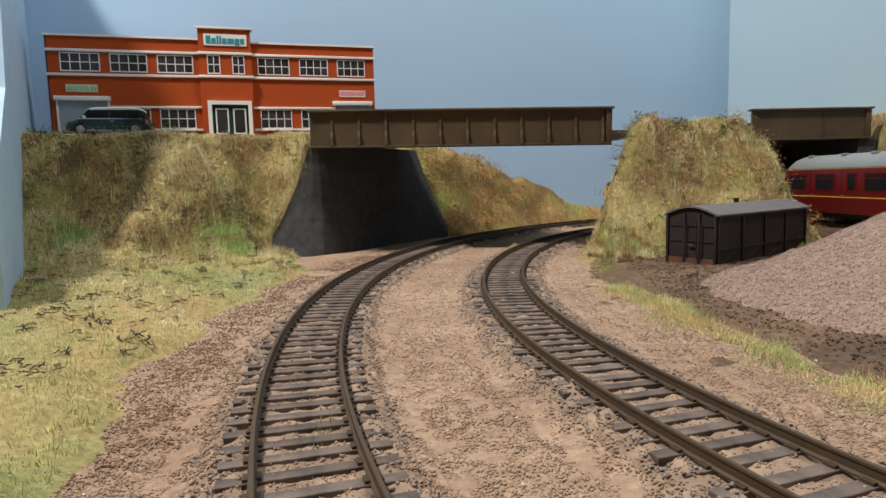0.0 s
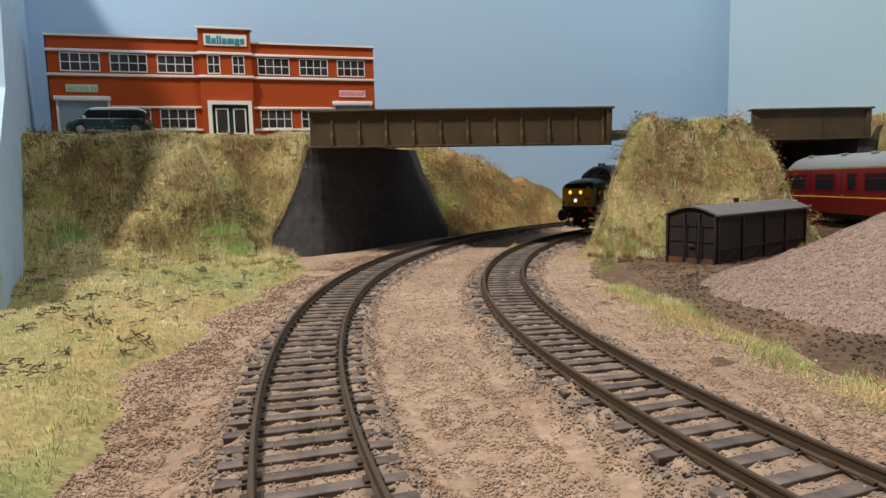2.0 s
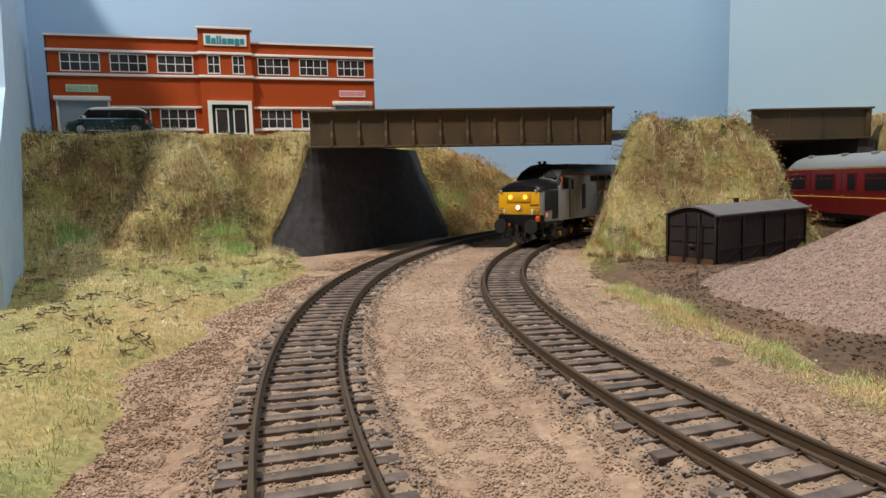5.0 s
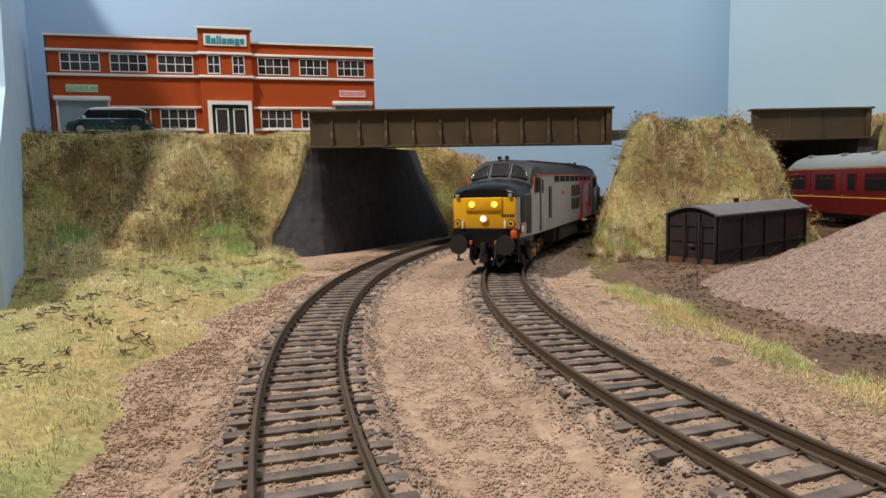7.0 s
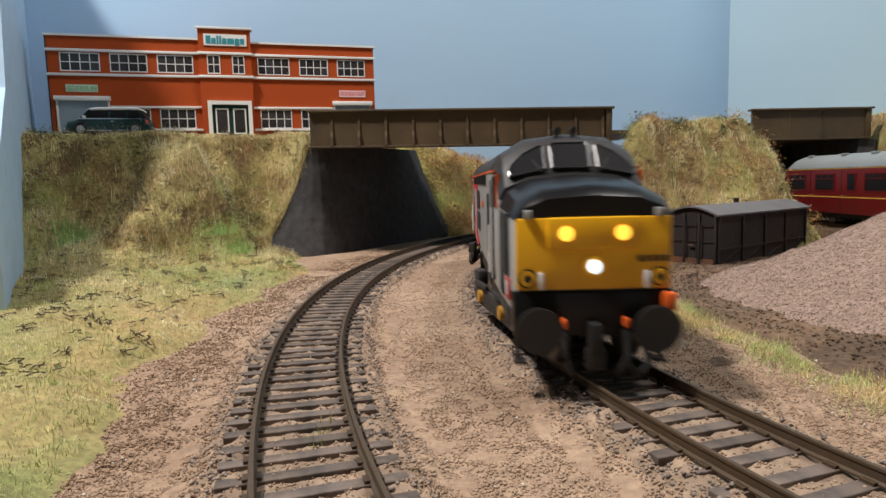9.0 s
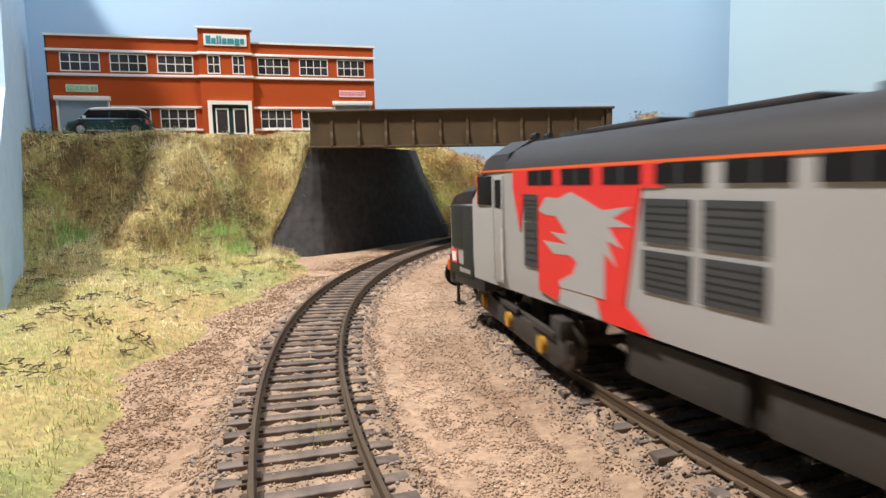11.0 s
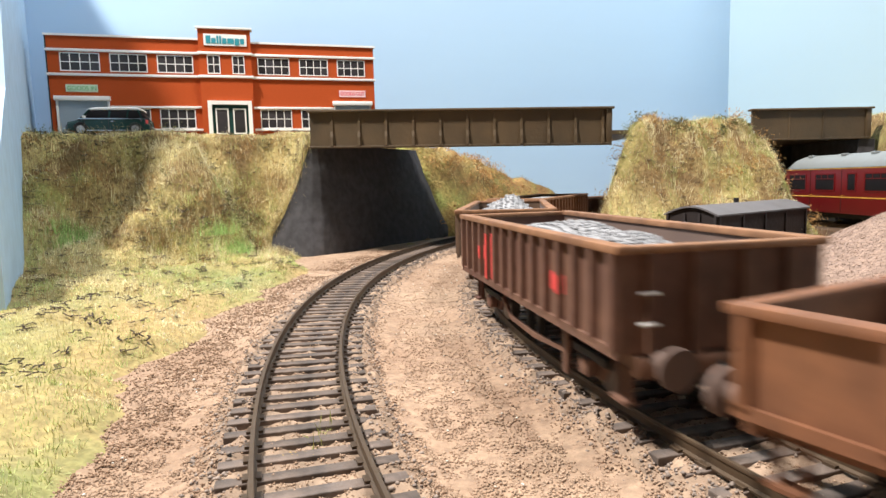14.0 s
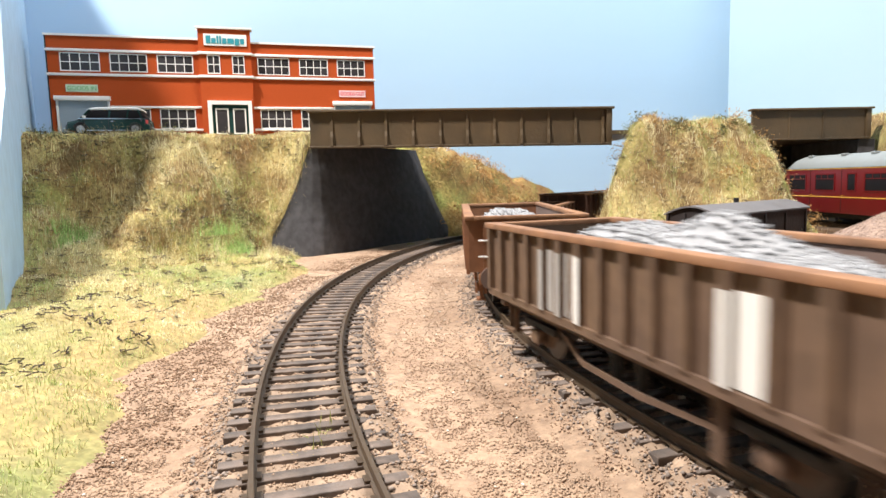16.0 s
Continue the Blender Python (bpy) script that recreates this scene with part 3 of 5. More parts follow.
car = thing("hatchback_car", P(-23.45, 45.75, 8.62, 0, 0, 15), "dark green small hatchback car with white roof and chrome trim", "car")
part("body", loft([hull(-3.0, 0.85, 0.35, 0.70), hull(-2.85, 1.02, 0.28, 0.88), hull(-2.2, 1.08, 0.25, 1.02), hull(-1.5, 1.1, 0.25, 1.10), hull(1.6, 1.12, 0.25, 1.16), hull(2.1, 1.1, 0.25, 1.16), hull(2.38, 1.02, 0.3, 1.06), hull(2.45, 0.9, 0.4, 0.8)]), M["carbody"], car)
part("cabin", loft([hull(-2.15, 0.98, 1.0, 1.10, 0.03), hull(-1.45, 0.95, 1.05, 1.76, 0.1, 0.12), hull(1.75, 0.97, 1.08, 1.80, 0.1, 0.12), hull(2.22, 1.0, 1.08, 1.2, 0.03)]), M["glass"], car, "dark car windows")
part("roof", loft([hull(-1.62, 0.84, 1.68, 1.76, 0.03), hull(-1.3, 0.88, 1.72, 1.90, 0.07), hull(0.2, 0.90, 1.74, 1.97, 0.08), hull(1.6, 0.89, 1.74, 1.93, 0.08), hull(1.98, 0.84, 1.70, 1.80, 0.04)]), M["white"], car, "white roof panel")
for x0, x1 in ((-1.98, -1.42), (-0.22, -0.1), (0.95, 1.1), (1.95, 1.7)):
    part("pillar", extrude([(x0 - 0.05, 1.12), (x0 + 0.07, 1.12), (x1 + 0.07, 1.74), (x1 - 0.05, 1.74)], 1, -1.0, -0.86), M["carbody"], car)
part("waist_trim", boxes((-2.1, 2.2, -1.15, -1.1, 1.06, 1.12)), M["chrome"], car)
part("door_handle", boxes((-0.05, 0.25, -1.17, -1.12, 0.88, 0.95), bevel=0.01), M["chrome"], car)
part("door_line", boxes((-0.22, -0.19, -1.135, -1.1, 0.35, 1.06), (-1.75, -1.72, -1.135, -1.1, 0.35, 1.06)), M["black"], car)
part("sill_strip", boxes((-1.6, 1.3, -1.14, -1.08, 0.26, 0.32)), M["chrome"], car)
for x in (-2.0, 1.5):
    for y in (-1.02, 1.02):
        w = part("wheel", rods(((x, y - 0.13, 0.36), (x, y + 0.13, 0.36), 0.40), seg=20), M["black"], car)
        part("rim", rods(((x, y - 0.145, 0.36), (x, y - 0.13, 0.36), 0.27), seg=16), M["silver"], w)
        for k in range(5):
            a = k * 1.2566
            part("spoke", rods(((x, y - 0.15, 0.36), (x + 0.24 * math.cos(a), y - 0.15, 0.36 + 0.24 * math.sin(a)), 0.03), seg=6), M["chrome"], w)
    part("wheel_arch", rods(*[((x + 0.46 * math.cos(a), -1.1, 0.36 + 0.46 * math.sin(a)), (x + 0.46 * math.cos(a + 0.4), -1.1, 0.36 + 0.46 * math.sin(a + 0.4)), 0.05) for a in np.arange(0, 2.8, 0.4)], seg=6), M["black"], car)
part("bumper", boxes((2.38, 2.5, -0.95, 0.95, 0.35, 0.5), bevel=0.03), M["black"], car)
part("bumper", boxes((-3.1, -2.95, -0.95, 0.95, 0.35, 0.5), bevel=0.03), M["chrome"], car)
part("door_mirror", boxes((-1.82, -1.62, -1.3, -1.08, 1.12, 1.3), bevel=0.05), M["white"], car, "white door mirror")
part("tail_lamp", boxes((2.15, 2.36, -1.08, -0.98, 0.72, 1.02), bevel=0.03), M["redpatch"], car)
part("tail_lamp_rim", boxes((2.12, 2.39, -1.07, -0.99, 0.69, 0.72), (2.12, 2.39, -1.07, -0.99, 1.02, 1.05)), M["chrome"], car)
part("fuel_cap", rods(((1.9, -1.15, 0.98), (1.9, -1.12, 0.98), 0.09), seg=12), M["chrome"], car)

# ---- van body hut ----
hut = thing("van_body_hut", P(13.75, 31, -0.12, 0, 0, 36), "old dark railway van body grounded as a rusty hut", "hut")
W, L, Hh = 2.86, 9.6, 2.72
body = part("body", boxes((0, L, 0, W, 0, Hh)), M["hut"], hut)
arch = [(0, Hh)] + [(W * k / 12, Hh + 0.42 * math.sin(math.pi * k / 12)) for k in range(1, 12)] + [(W, Hh)]
part("gable", extrude(arch, 0, 0.0, L), M["hut"], hut)
ro = [(-0.12, Hh - 0.03)] + [(-0.12 + (W + 0.24) * k / 12, Hh + 0.05 + 0.44 * math.sin(math.pi * k / 12)) for k in range(0, 13)] + [(W + 0.12, Hh - 0.03)]
ro += [(-0.08 + (W + 0.16) * k / 12, Hh - 0.02 + 0.42 * math.sin(math.pi * k / 12)) for k in range(12, -1, -1)]
part("roof", extrude(ro, 0, -0.15, L + 0.15), M["hutroof"], hut, "faded grey felt roof")
part("chimney", rods(((5.2, 1.9, Hh + 0.3), (5.2, 1.9, Hh + 0.72), 0.14), ((5.2, 1.9, Hh + 0.28), (5.2, 1.9, Hh + 0.36), 0.22)), M["hut"], hut)
for x in (0.05, 2.3, 4.6, 6.9, 9.3):
    part("side_post", boxes((x, x + 0.16, -0.09, 0.0, 0.0, Hh), bevel=0.02), M["hut"], hut)
for z, h in ((0.95, 0.1), (2.55, 0.14), (0.0, 0.14)):
    part("side_rail", boxes((0.21, L - 0.3, -0.07, 0.0, z, z + h)), M["hut"], hut)
for y in (0.0, 0.88, 1.72, W - 0.14):
    part("end_post", boxes((-0.12, 0.0, y, y + 0.13, 0.0, Hh + 0.1), bevel=0.02), M["hut"], hut)
for y0, y1 in ((0.2, 0.8), (1.05, 1.65), (1.95, 2.6)):
    for z in (0.55, 1.35, 2.15):
        part("hinge_strap", boxes((-0.05, 0.0, y0, y1, z, z + 0.07)), M["hut"], hut)
part("rusted_sill", boxes((-0.07, 0.0, 0.13, W - 0.14, 0.0, 0.52)), M["rust"], hut, "rusted bottom edge")
part("rusted_sill", boxes((0.21, 4.6, -0.075, 0.0, 0.0, 0.26)), M["rust"], hut, "rusted bottom edge")
for y in (0.8, 1.05, 1.65):
    part("door_bar", rods(((-0.14, y, 0.5), (-0.14, y, 2.4), 0.03), seg=6), M["hut"], hut)
part("door_latch", boxes((-0.16, -0.1, 1.2, 1.5, 1.15, 1.22)), M["rust"], hut)
for x in (2.3, 4.6, 6.9):
    part("diagonal_brace", extrude([(x - 2.0, 0.2), (x - 1.86, 0.2), (x - 0.02, 0.92), (x - 0.16, 0.92)], 1, -0.05, 0.0), M["hut"], hut)

# ---- siding with coach ----
sid = thing("siding_track", P(29.95, 30, 0), "raised siding track under the maroon coach", "railway track", "tracks")
part("bed", boxes((-2.6, 2.6, -32, 30, -0.1, 0.55)), M["soil"], sid)
for x in (-0.875, 0.875):
    part("rail", boxes((x - 0.05, x + 0.05, -32, 30, 0.55, 0.85)), M["rail"], sid)
coach = thing("passenger_coach", P(28.2, 51.2, 0.85, 0, 0, -90), "maroon passenger coach with gold lining and grey roof", "coach")
part("body", boxes((0, 26.5, 0, 3.5, 0.85, 4.1), bevel=0.06), M["maroon"], coach)
prof = [(-0.06, 4.08), (0.02, 4.35), (0.35, 4.72), (1.0, 5.0), (1.75, 5.1), (2.5, 5.0), (3.15, 4.72), (3.48, 4.35), (3.56, 4.08)]
part("roof", loft([[(0.9 if k else x, y, z) for y, z in prof] if k else [(-0.03, 1.75 + (y - 1.75) * 0.9, 4.08 + (z - 4.08) * 0.55) for y, z in prof] for k, x in ((0, 0), (1, 0.9))]), M["coachroof"], coach)
part("roof_panel", extrude(prof, 0, 0.9, 26.6), M["coachroof"], coach)
for z, h in ((1.98, 0.07), (4.0, 0.06)):
    part("gold_line", boxes((0.1, 26.4, -0.03, 0.0, z, z + h)), M["gold"], coach)
for x0, x1 in ((0.7, 2.9), (4.2, 6.4), (7.9, 8.7), (9.7, 11.9), (13.2, 15.4), (16.7, 18.9), (20.2, 22.4), (23.6, 25.6)):
    w = part("window", boxes((x0, x1, -0.02, 0.0, 2.5, 3.62), bevel=0.008), M["glass"], coach)
    part("window_frame", boxes((x0 - 0.08, x1 + 0.08, -0.04, -0.004, 3.62, 3.70), (x0 - 0.08, x1 + 0.08, -0.04, -0.004, 2.42, 2.5), (x0 - 0.08, x0, -0.04, -0.004, 2.5, 3.62), (x1, x1 + 0.08, -0.04, -0.004, 2.5, 3.62)), M["maroon"], w)
    if x1 - x0 > 1:
        part("vent_bar", boxes((x0, x1, -0.045, -0.02, 3.28, 3.33), (x0 + 0.7, x0 + 0.74, -0.045, -0.02, 3.33, 3.62), (x1 - 0.74, x1 - 0.7, -0.045, -0.02, 3.33, 3.62)), M["maroon"], w)
for x in (3.5, 7.2, 12.6, 19.5):
    part("door_line", boxes((x, x + 0.04, -0.015, 0.0, 1.0, 4.0)), M["black"], coach)
    part("door_handle", boxes((x + 0.1, x + 0.3, -0.05, -0.015, 2.1, 2.15)), M["gold"], coach)
for x in (1.8, 5.8, 9.0, 13, 17, 21):
    part("roof_vent", boxes((x, x + 0.5, 0.75, 1.1, 4.95, 5.12), bevel=0.04), M["coachroof"], coach)
part("underframe", boxes((0.2, 26.3, 0.3, 3.2, 0.55, 0.85)), M["black"], coach)
for x in (3.5, 22.5):
    b = part("bogie", boxes((x - 2.6, x + 2.6, 0.35, 0.6, 0.2, 0.6), (x - 2.6, x + 2.6, 2.9, 3.15, 0.2, 0.6), bevel=0.05), M["black"], coach)
    for d in (-1.6, 1.6):
        part("wheelset", rods(((x + d, 0.7, 0.6), (x + d, 0.95, 0.6), 0.6), ((x + d, 2.55, 0.6), (x + d, 2.8, 0.6), 0.6), ((x + d, 0.7, 0.6), (x + d, 2.8, 0.6), 0.12)), M["wheel"], b)


# ---- locomotive ----
loco = thing("locomotive", on_track(43.05, 62.5, RAIL_TOP), "silver and red diesel locomotive with yellow nose and dark roof", "locomotive")
SPIN = []  # turning wheelsets: object, place, radius


side_prof = [(-1.70, 1.46), (-1.76, 2.0), (-1.76, 4.40), (1.76, 4.40), (1.76, 2.0), (1.70, 1.46)]
shell = part("body_shell", extrude(side_prof, 0, -7.6, 7.6), M["silver"], loco)
roof_prof = [(-1.77, 4.40), (-1.70, 4.62), (-1.45, 4.92), (-0.95, 5.13), (0, 5.22), (0.95, 5.13), (1.45, 4.92), (1.70, 4.62), (1.77, 4.40)]
part("roof", extrude(roof_prof, 0, -7.6, 7.6), M["roofdark"], loco)
part("cantrail_stripe", boxes((-9.0, 9.0, -1.785, -1.755, 4.40, 4.45)), M["orange"], loco, "thin orange cantrail stripe")
part("cantrail_stripe", boxes((-9.0, 9.0, 1.755, 1.785, 4.40, 4.45)), M["orange"], loco, "thin orange cantrail stripe")
for x in (-5.4, -2.2, 1.0, 4.2):
    part("roof_hatch", boxes((x, x + 2.4, -0.85, 0.85, 5.13, 5.26), bevel=0.04), M["roofdark"], loco)
part("fan_grille", rods(((-6.4, 0, 5.15), (-6.4, 0, 5.27), 0.75), seg=24), M["grille"], loco)


def cab(d):
    """Cab and nose at the end d (1 front, -1 rear)."""
    def m(bm):
        if d < 0:
            bmesh.ops.scale(bm, vec=(-1, 1, 1), verts=bm.verts)
        return bm
    def sec(x, w, z1, crown, z0=1.46):
        return [(x, -w, z0), (x, -w * 1.02, z0 + 0.6), (x, -w * 1.02, z1 - crown), (x, -w * 0.93, z1 - crown * 0.5), (x, -w * 0.6, z1 - crown * 0.12), (x, 0, z1),
                (x, w * 0.6, z1 - crown * 0.12), (x, w * 0.93, z1 - crown * 0.5), (x, w * 1.02, z1 - crown), (x, w * 1.02, z0 + 0.6), (x, w, z0)]
    part("cab", m(loft([sec(7.6, 1.72, 5.24, 0.84), sec(8.7, 1.70, 5.26, 0.9), sec(9.1, 1.69, 5.10, 0.86), sec(9.75, 1.68, 4.28, 0.6), sec(9.8, 1.68, 3.95, 0.3)])), M["silver"], loco, smooth=40)
    part("cab_roof", m(loft([[(x, y, z + 0.02) for x, y, z in s[2:9]] for s in (sec(7.6, 1.725, 5.24, 0.84), sec(8.7, 1.705, 5.27, 0.9), sec(9.12, 1.695, 5.12, 0.86), sec(9.45, 1.69, 4.72, 0.72), sec(9.80, 1.69, 4.26, 0.55))])), M["roofdark"], loco, "dark grey cab roof and front", smooth=40)
    nose = part("nose", m(loft([sec(9.7, 1.66, 4.26, 0.72), sec(10.8, 1.64, 4.20, 0.70), sec(11.5, 1.61, 4.08, 0.66), sec(11.85, 1.57, 3.96, 0.58), sec(12.0, 1.50, 3.78, 0.48)])), M["silver"], loco, smooth=40)
    part("nose_top", m(loft([[(x, y, z + 0.025) for x, y, z in s[2:9]] for s in (sec(9.72, 1.67, 4.26, 0.72), sec(10.8, 1.65, 4.20, 0.70), sec(11.5, 1.62, 4.08, 0.66), sec(11.88, 1.58, 3.96, 0.58), sec(12.03, 1.52, 3.82, 0.48))])), M["nosegrey"], nose, "glossy black nose top", smooth=40)
    yl = part("yellow_panel", m(boxes((11.93, 12.07, -1.55 if d > 0 else -1.46, 1.55 if d > 0 else 1.46, 1.95, 3.42), bevel=0.06)), M["yellow"], loco, "bright yellow warning panel")
    part("lamp_box", m(boxes((12.0, 12.16, -0.92, 0.92, 2.78, 3.42), bevel=0.06)), M["yellow"], yl)
    for y in (-0.56, 0.56):
        part("marker_light", m(rods(((12.10, y, 3.1), (12.19, y, 3.1), 0.15), seg=18)), M["amberlight"] if d > 0 else M["pane"], yl, "glowing amber lamp" if d > 0 else "unlit lamp")
    part("headlamp_ring", m(rods(((12.0, 0, 2.43), (12.14, 0, 2.43), 0.23), seg=20)), M["yellow"], yl)
    part("headlight", m(rods(((12.1, 0, 2.43), (12.18, 0, 2.43), 0.14), seg=18)), M["whitelight"] if d > 0 else M["pane"], yl, "glowing white headlight" if d > 0 else "unlit lamp")
    for y in (-1.32, 1.32):
        part("socket_ring", m(rods(((12.0, y, 2.2), (12.085, y, 2.2), 0.20), seg=20)), M["black"], yl, "dark socket ring")
        part("control_socket", m(rods(((12.0, y, 2.2), (12.13, y, 2.2), 0.16), seg=16)), M["yellow"], yl)
        part("socket_hole", m(rods(((12.1, y, 2.2), (12.14, y, 2.2), 0.075), seg=12)), M["black"], yl)
        part("lamp_bracket", m(boxes((12.05, 12.16, y * 0.8 - 0.05, y * 0.8 + 0.05, 1.98, 2.32), bevel=0.01)), M["whitepatch"], yl, "white lamp bracket")
        part("top_bracket", m(boxes((12.0, 12.16, y * 0.99 - 0.08, y * 0.99 + 0.08, 3.4, 3.58), bevel=0.02)), M["silver"], yl)
    for k in range(5):
        part("number_bar", m(boxes((12.065, 12.08, 0.88 + 0.13 * k, 0.97 + 0.13 * k, 2.5, 2.63))), M["black"], yl)
    def front(y, z, lift):
        """A point on the sloping cab front, raised by lift."""
        return (9.12 + (5.12 - z - 0.08 * y * y) * 0.80 + lift, y, z + lift * 0.7)
    def pane(outline):
        bm = bmesh.new()
        rows = [[bm.verts.new(front(y, z, h)) for y, z in outline] for h in (-0.04, 0.06)]
        bm.faces.new(rows[1])
        bm.faces.new(rows[0][::-1])
        for k in range(len(outline)):
            bm.faces.new((rows[0][k - 1], rows[0][k], rows[1][k], rows[1][k - 1]))
        bmesh.ops.recalc_face_normals(bm, faces=bm.faces)
        w = part("windscreen", m(bm), M["glass"], loco, "dark windscreen")
        part("gasket", m(rods(*[(front(*outline[k - 1], 0.06), front(*outline[k], 0.06), 0.026) for k in range(len(outline))], seg=6)), M["gasket"], w, "thin glossy black window frame")
    pane([(-0.44, 4.40), (0.44, 4.40), (0.46, 4.92), (0.38, 5.0), (-0.38, 5.0), (-0.46, 4.92)])
    for s in (-1, 1):
        pane([(s * y, z) for y, z in ((0.62, 4.38), (1.44, 4.22), (1.46, 4.34), (1.36, 4.52), (1.12, 4.74), (0.72, 4.94), (0.62, 4.92))])
        part("wiper", m(rods(((9.78, s * 0.7, 4.36), (9.46, s * 0.92, 4.70), 0.02), seg=6)), M["black"], loco)
        part("horn", m(rods(((8.75, s * 0.2, 5.36), (9.0, s * 0.2, 5.36), 0.09), ((8.85, s * 0.2, 5.2), (8.85, s * 0.2, 5.36), 0.05), seg=12)), M["black"], loco)
        part("side_window", m(boxes((8.42, 9.3, s * 1.75 - 0.03, s * 1.75 + 0.03, 3.55, 4.3), bevel=0.015)), M["glass"], loco, "cab side window in an orange frame")
        part("window_surround", m(boxes((9.3, 9.38, s * 1.72 - 0.04, s * 1.72 + 0.04, 3.55, 4.36))), M["orange"], loco)
        dr = part("cab_door", m(boxes((7.66, 8.2, s * 1.765 - 0.03, s * 1.765 + 0.03, 1.6, 4.3), bevel=0.012)), M["silver"], loco)
        part("door_window", m(boxes((7.75, 8.1, s * 1.80 - 0.012, s * 1.80 + 0.012, 3.5, 4.2))), M["glass"], dr)
        part("door_edge", m(boxes((8.2, 8.25, s * 1.75 - 0.03, s * 1.75 + 0.03, 1.6, 4.3))), M["black"], dr)
        part("grab_rail", m(rods(((7.6, s * 1.84, 1.7), (7.6, s * 1.84, 3.0), 0.025), seg=6)), M["whitepatch"], dr)
        part("nose_grille", m(boxes((9.82, 10.6, s * 1.68 - 0.03, s * 1.68 + 0.03, 1.62, 3.5), (10.6, 11.55, s * 1.68 - 0.03, s * 1.68 + 0.03, 2.2, 3.5), bevel=0.01)), M["grille"], loco, "dark louvred nose grille")
        g = boxes(*[(9.88, 11.48 if k > 7 else 10.55, s * 1.712 - 0.008, s * 1.712 + 0.008, 1.66 + 0.07 * k, 1.69 + 0.07 * k) for k in range(26)])
        part("louvre", m(g), M["black"], loco)
        part("red_flash", m(boxes((11.15, 11.62, s * 1.66 - 0.03, s * 1.66 + 0.03, 1.70, 2.14))), M["redpatch"], loco, "small red and white label")
        part("flash_centre", m(boxes((11.22, 11.55, s * 1.664 - 0.034, s * 1.664 + 0.034, 1.78, 2.06))), M["whitepatch"], loco)
        bu = part("buffer", m(rods(((12.03, s * 1.15, 1.22), (12.45, s * 1.15, 1.22), 0.16), ((12.45, s * 1.15, 1.22), (12.55, s * 1.15, 1.22), 0.46), seg=20)), M["black"], loco)
        part("orange_cock", m(boxes((12.1, 12.3, s * 0.62 - 0.05, s * 0.62 + 0.05, 1.2, 1.4), bevel=0.03)), M["orange"], loco, "orange pipe tap")
        part("brake_pipe", m(rods(((12.2, s * 0.62, 1.15), (12.35, s * 0.62, 0.6), 0.07), ((12.35, s * 0.62, 0.6), (12.2, s * 0.45, 0.25), 0.07), seg=8)), M["black"], loco)
        part("step_board", m(boxes((11.4, 11.8, s * 1.45 - 0.12, s * 1.45 + 0.12, 0.35, 0.42), (11.55, 11.65, s * 1.5 - 0.04, s * 1.5 + 0.04, 0.42, 1.4))), M["under"], loco)
    part("buffer_beam", m(boxes((11.5, 12.06, -1.62, 1.62, 1.0, 1.95), bevel=0.08)), M["nosegrey"], loco, "black buffer beam")
    part("skirt", m(boxes((9.2, 11.5, -1.66, 1.66, 1.1, 1.5), bevel=0.05)), M["black"], loco)
    part("coupling", m(boxes((12.0, 12.35, -0.12, 0.12, 0.75, 1.3), (12.2, 12.3, -0.2, 0.2, 0.35, 0.8), bevel=0.03)), M["black"], loco)
    part("coupling_loop", m(rods(((12.2, 0.95, 1.0), (12.35, 1.05, 0.5), 0.06), ((12.35, 1.05, 0.5), (12.3, 0.8, 0.2), 0.06), ((12.3, 0.8, 0.2), (12.25, 0.6, 0.6), 0.06), seg=8)), M["black"], loco)
    if d > 0:
        part("tail_lamp", boxes((12.05, 12.3, 1.35, 1.62, 1.5, 1.9), bevel=0.08), M["orange"], loco, "orange lamp on the buffer beam")
    else:
        part("tail_lamp", boxes((-12.3, -12.05, -1.62, -1.35, 1.35, 1.75), bevel=0.08), M["orange"], loco, "orange lamp on the buffer beam")


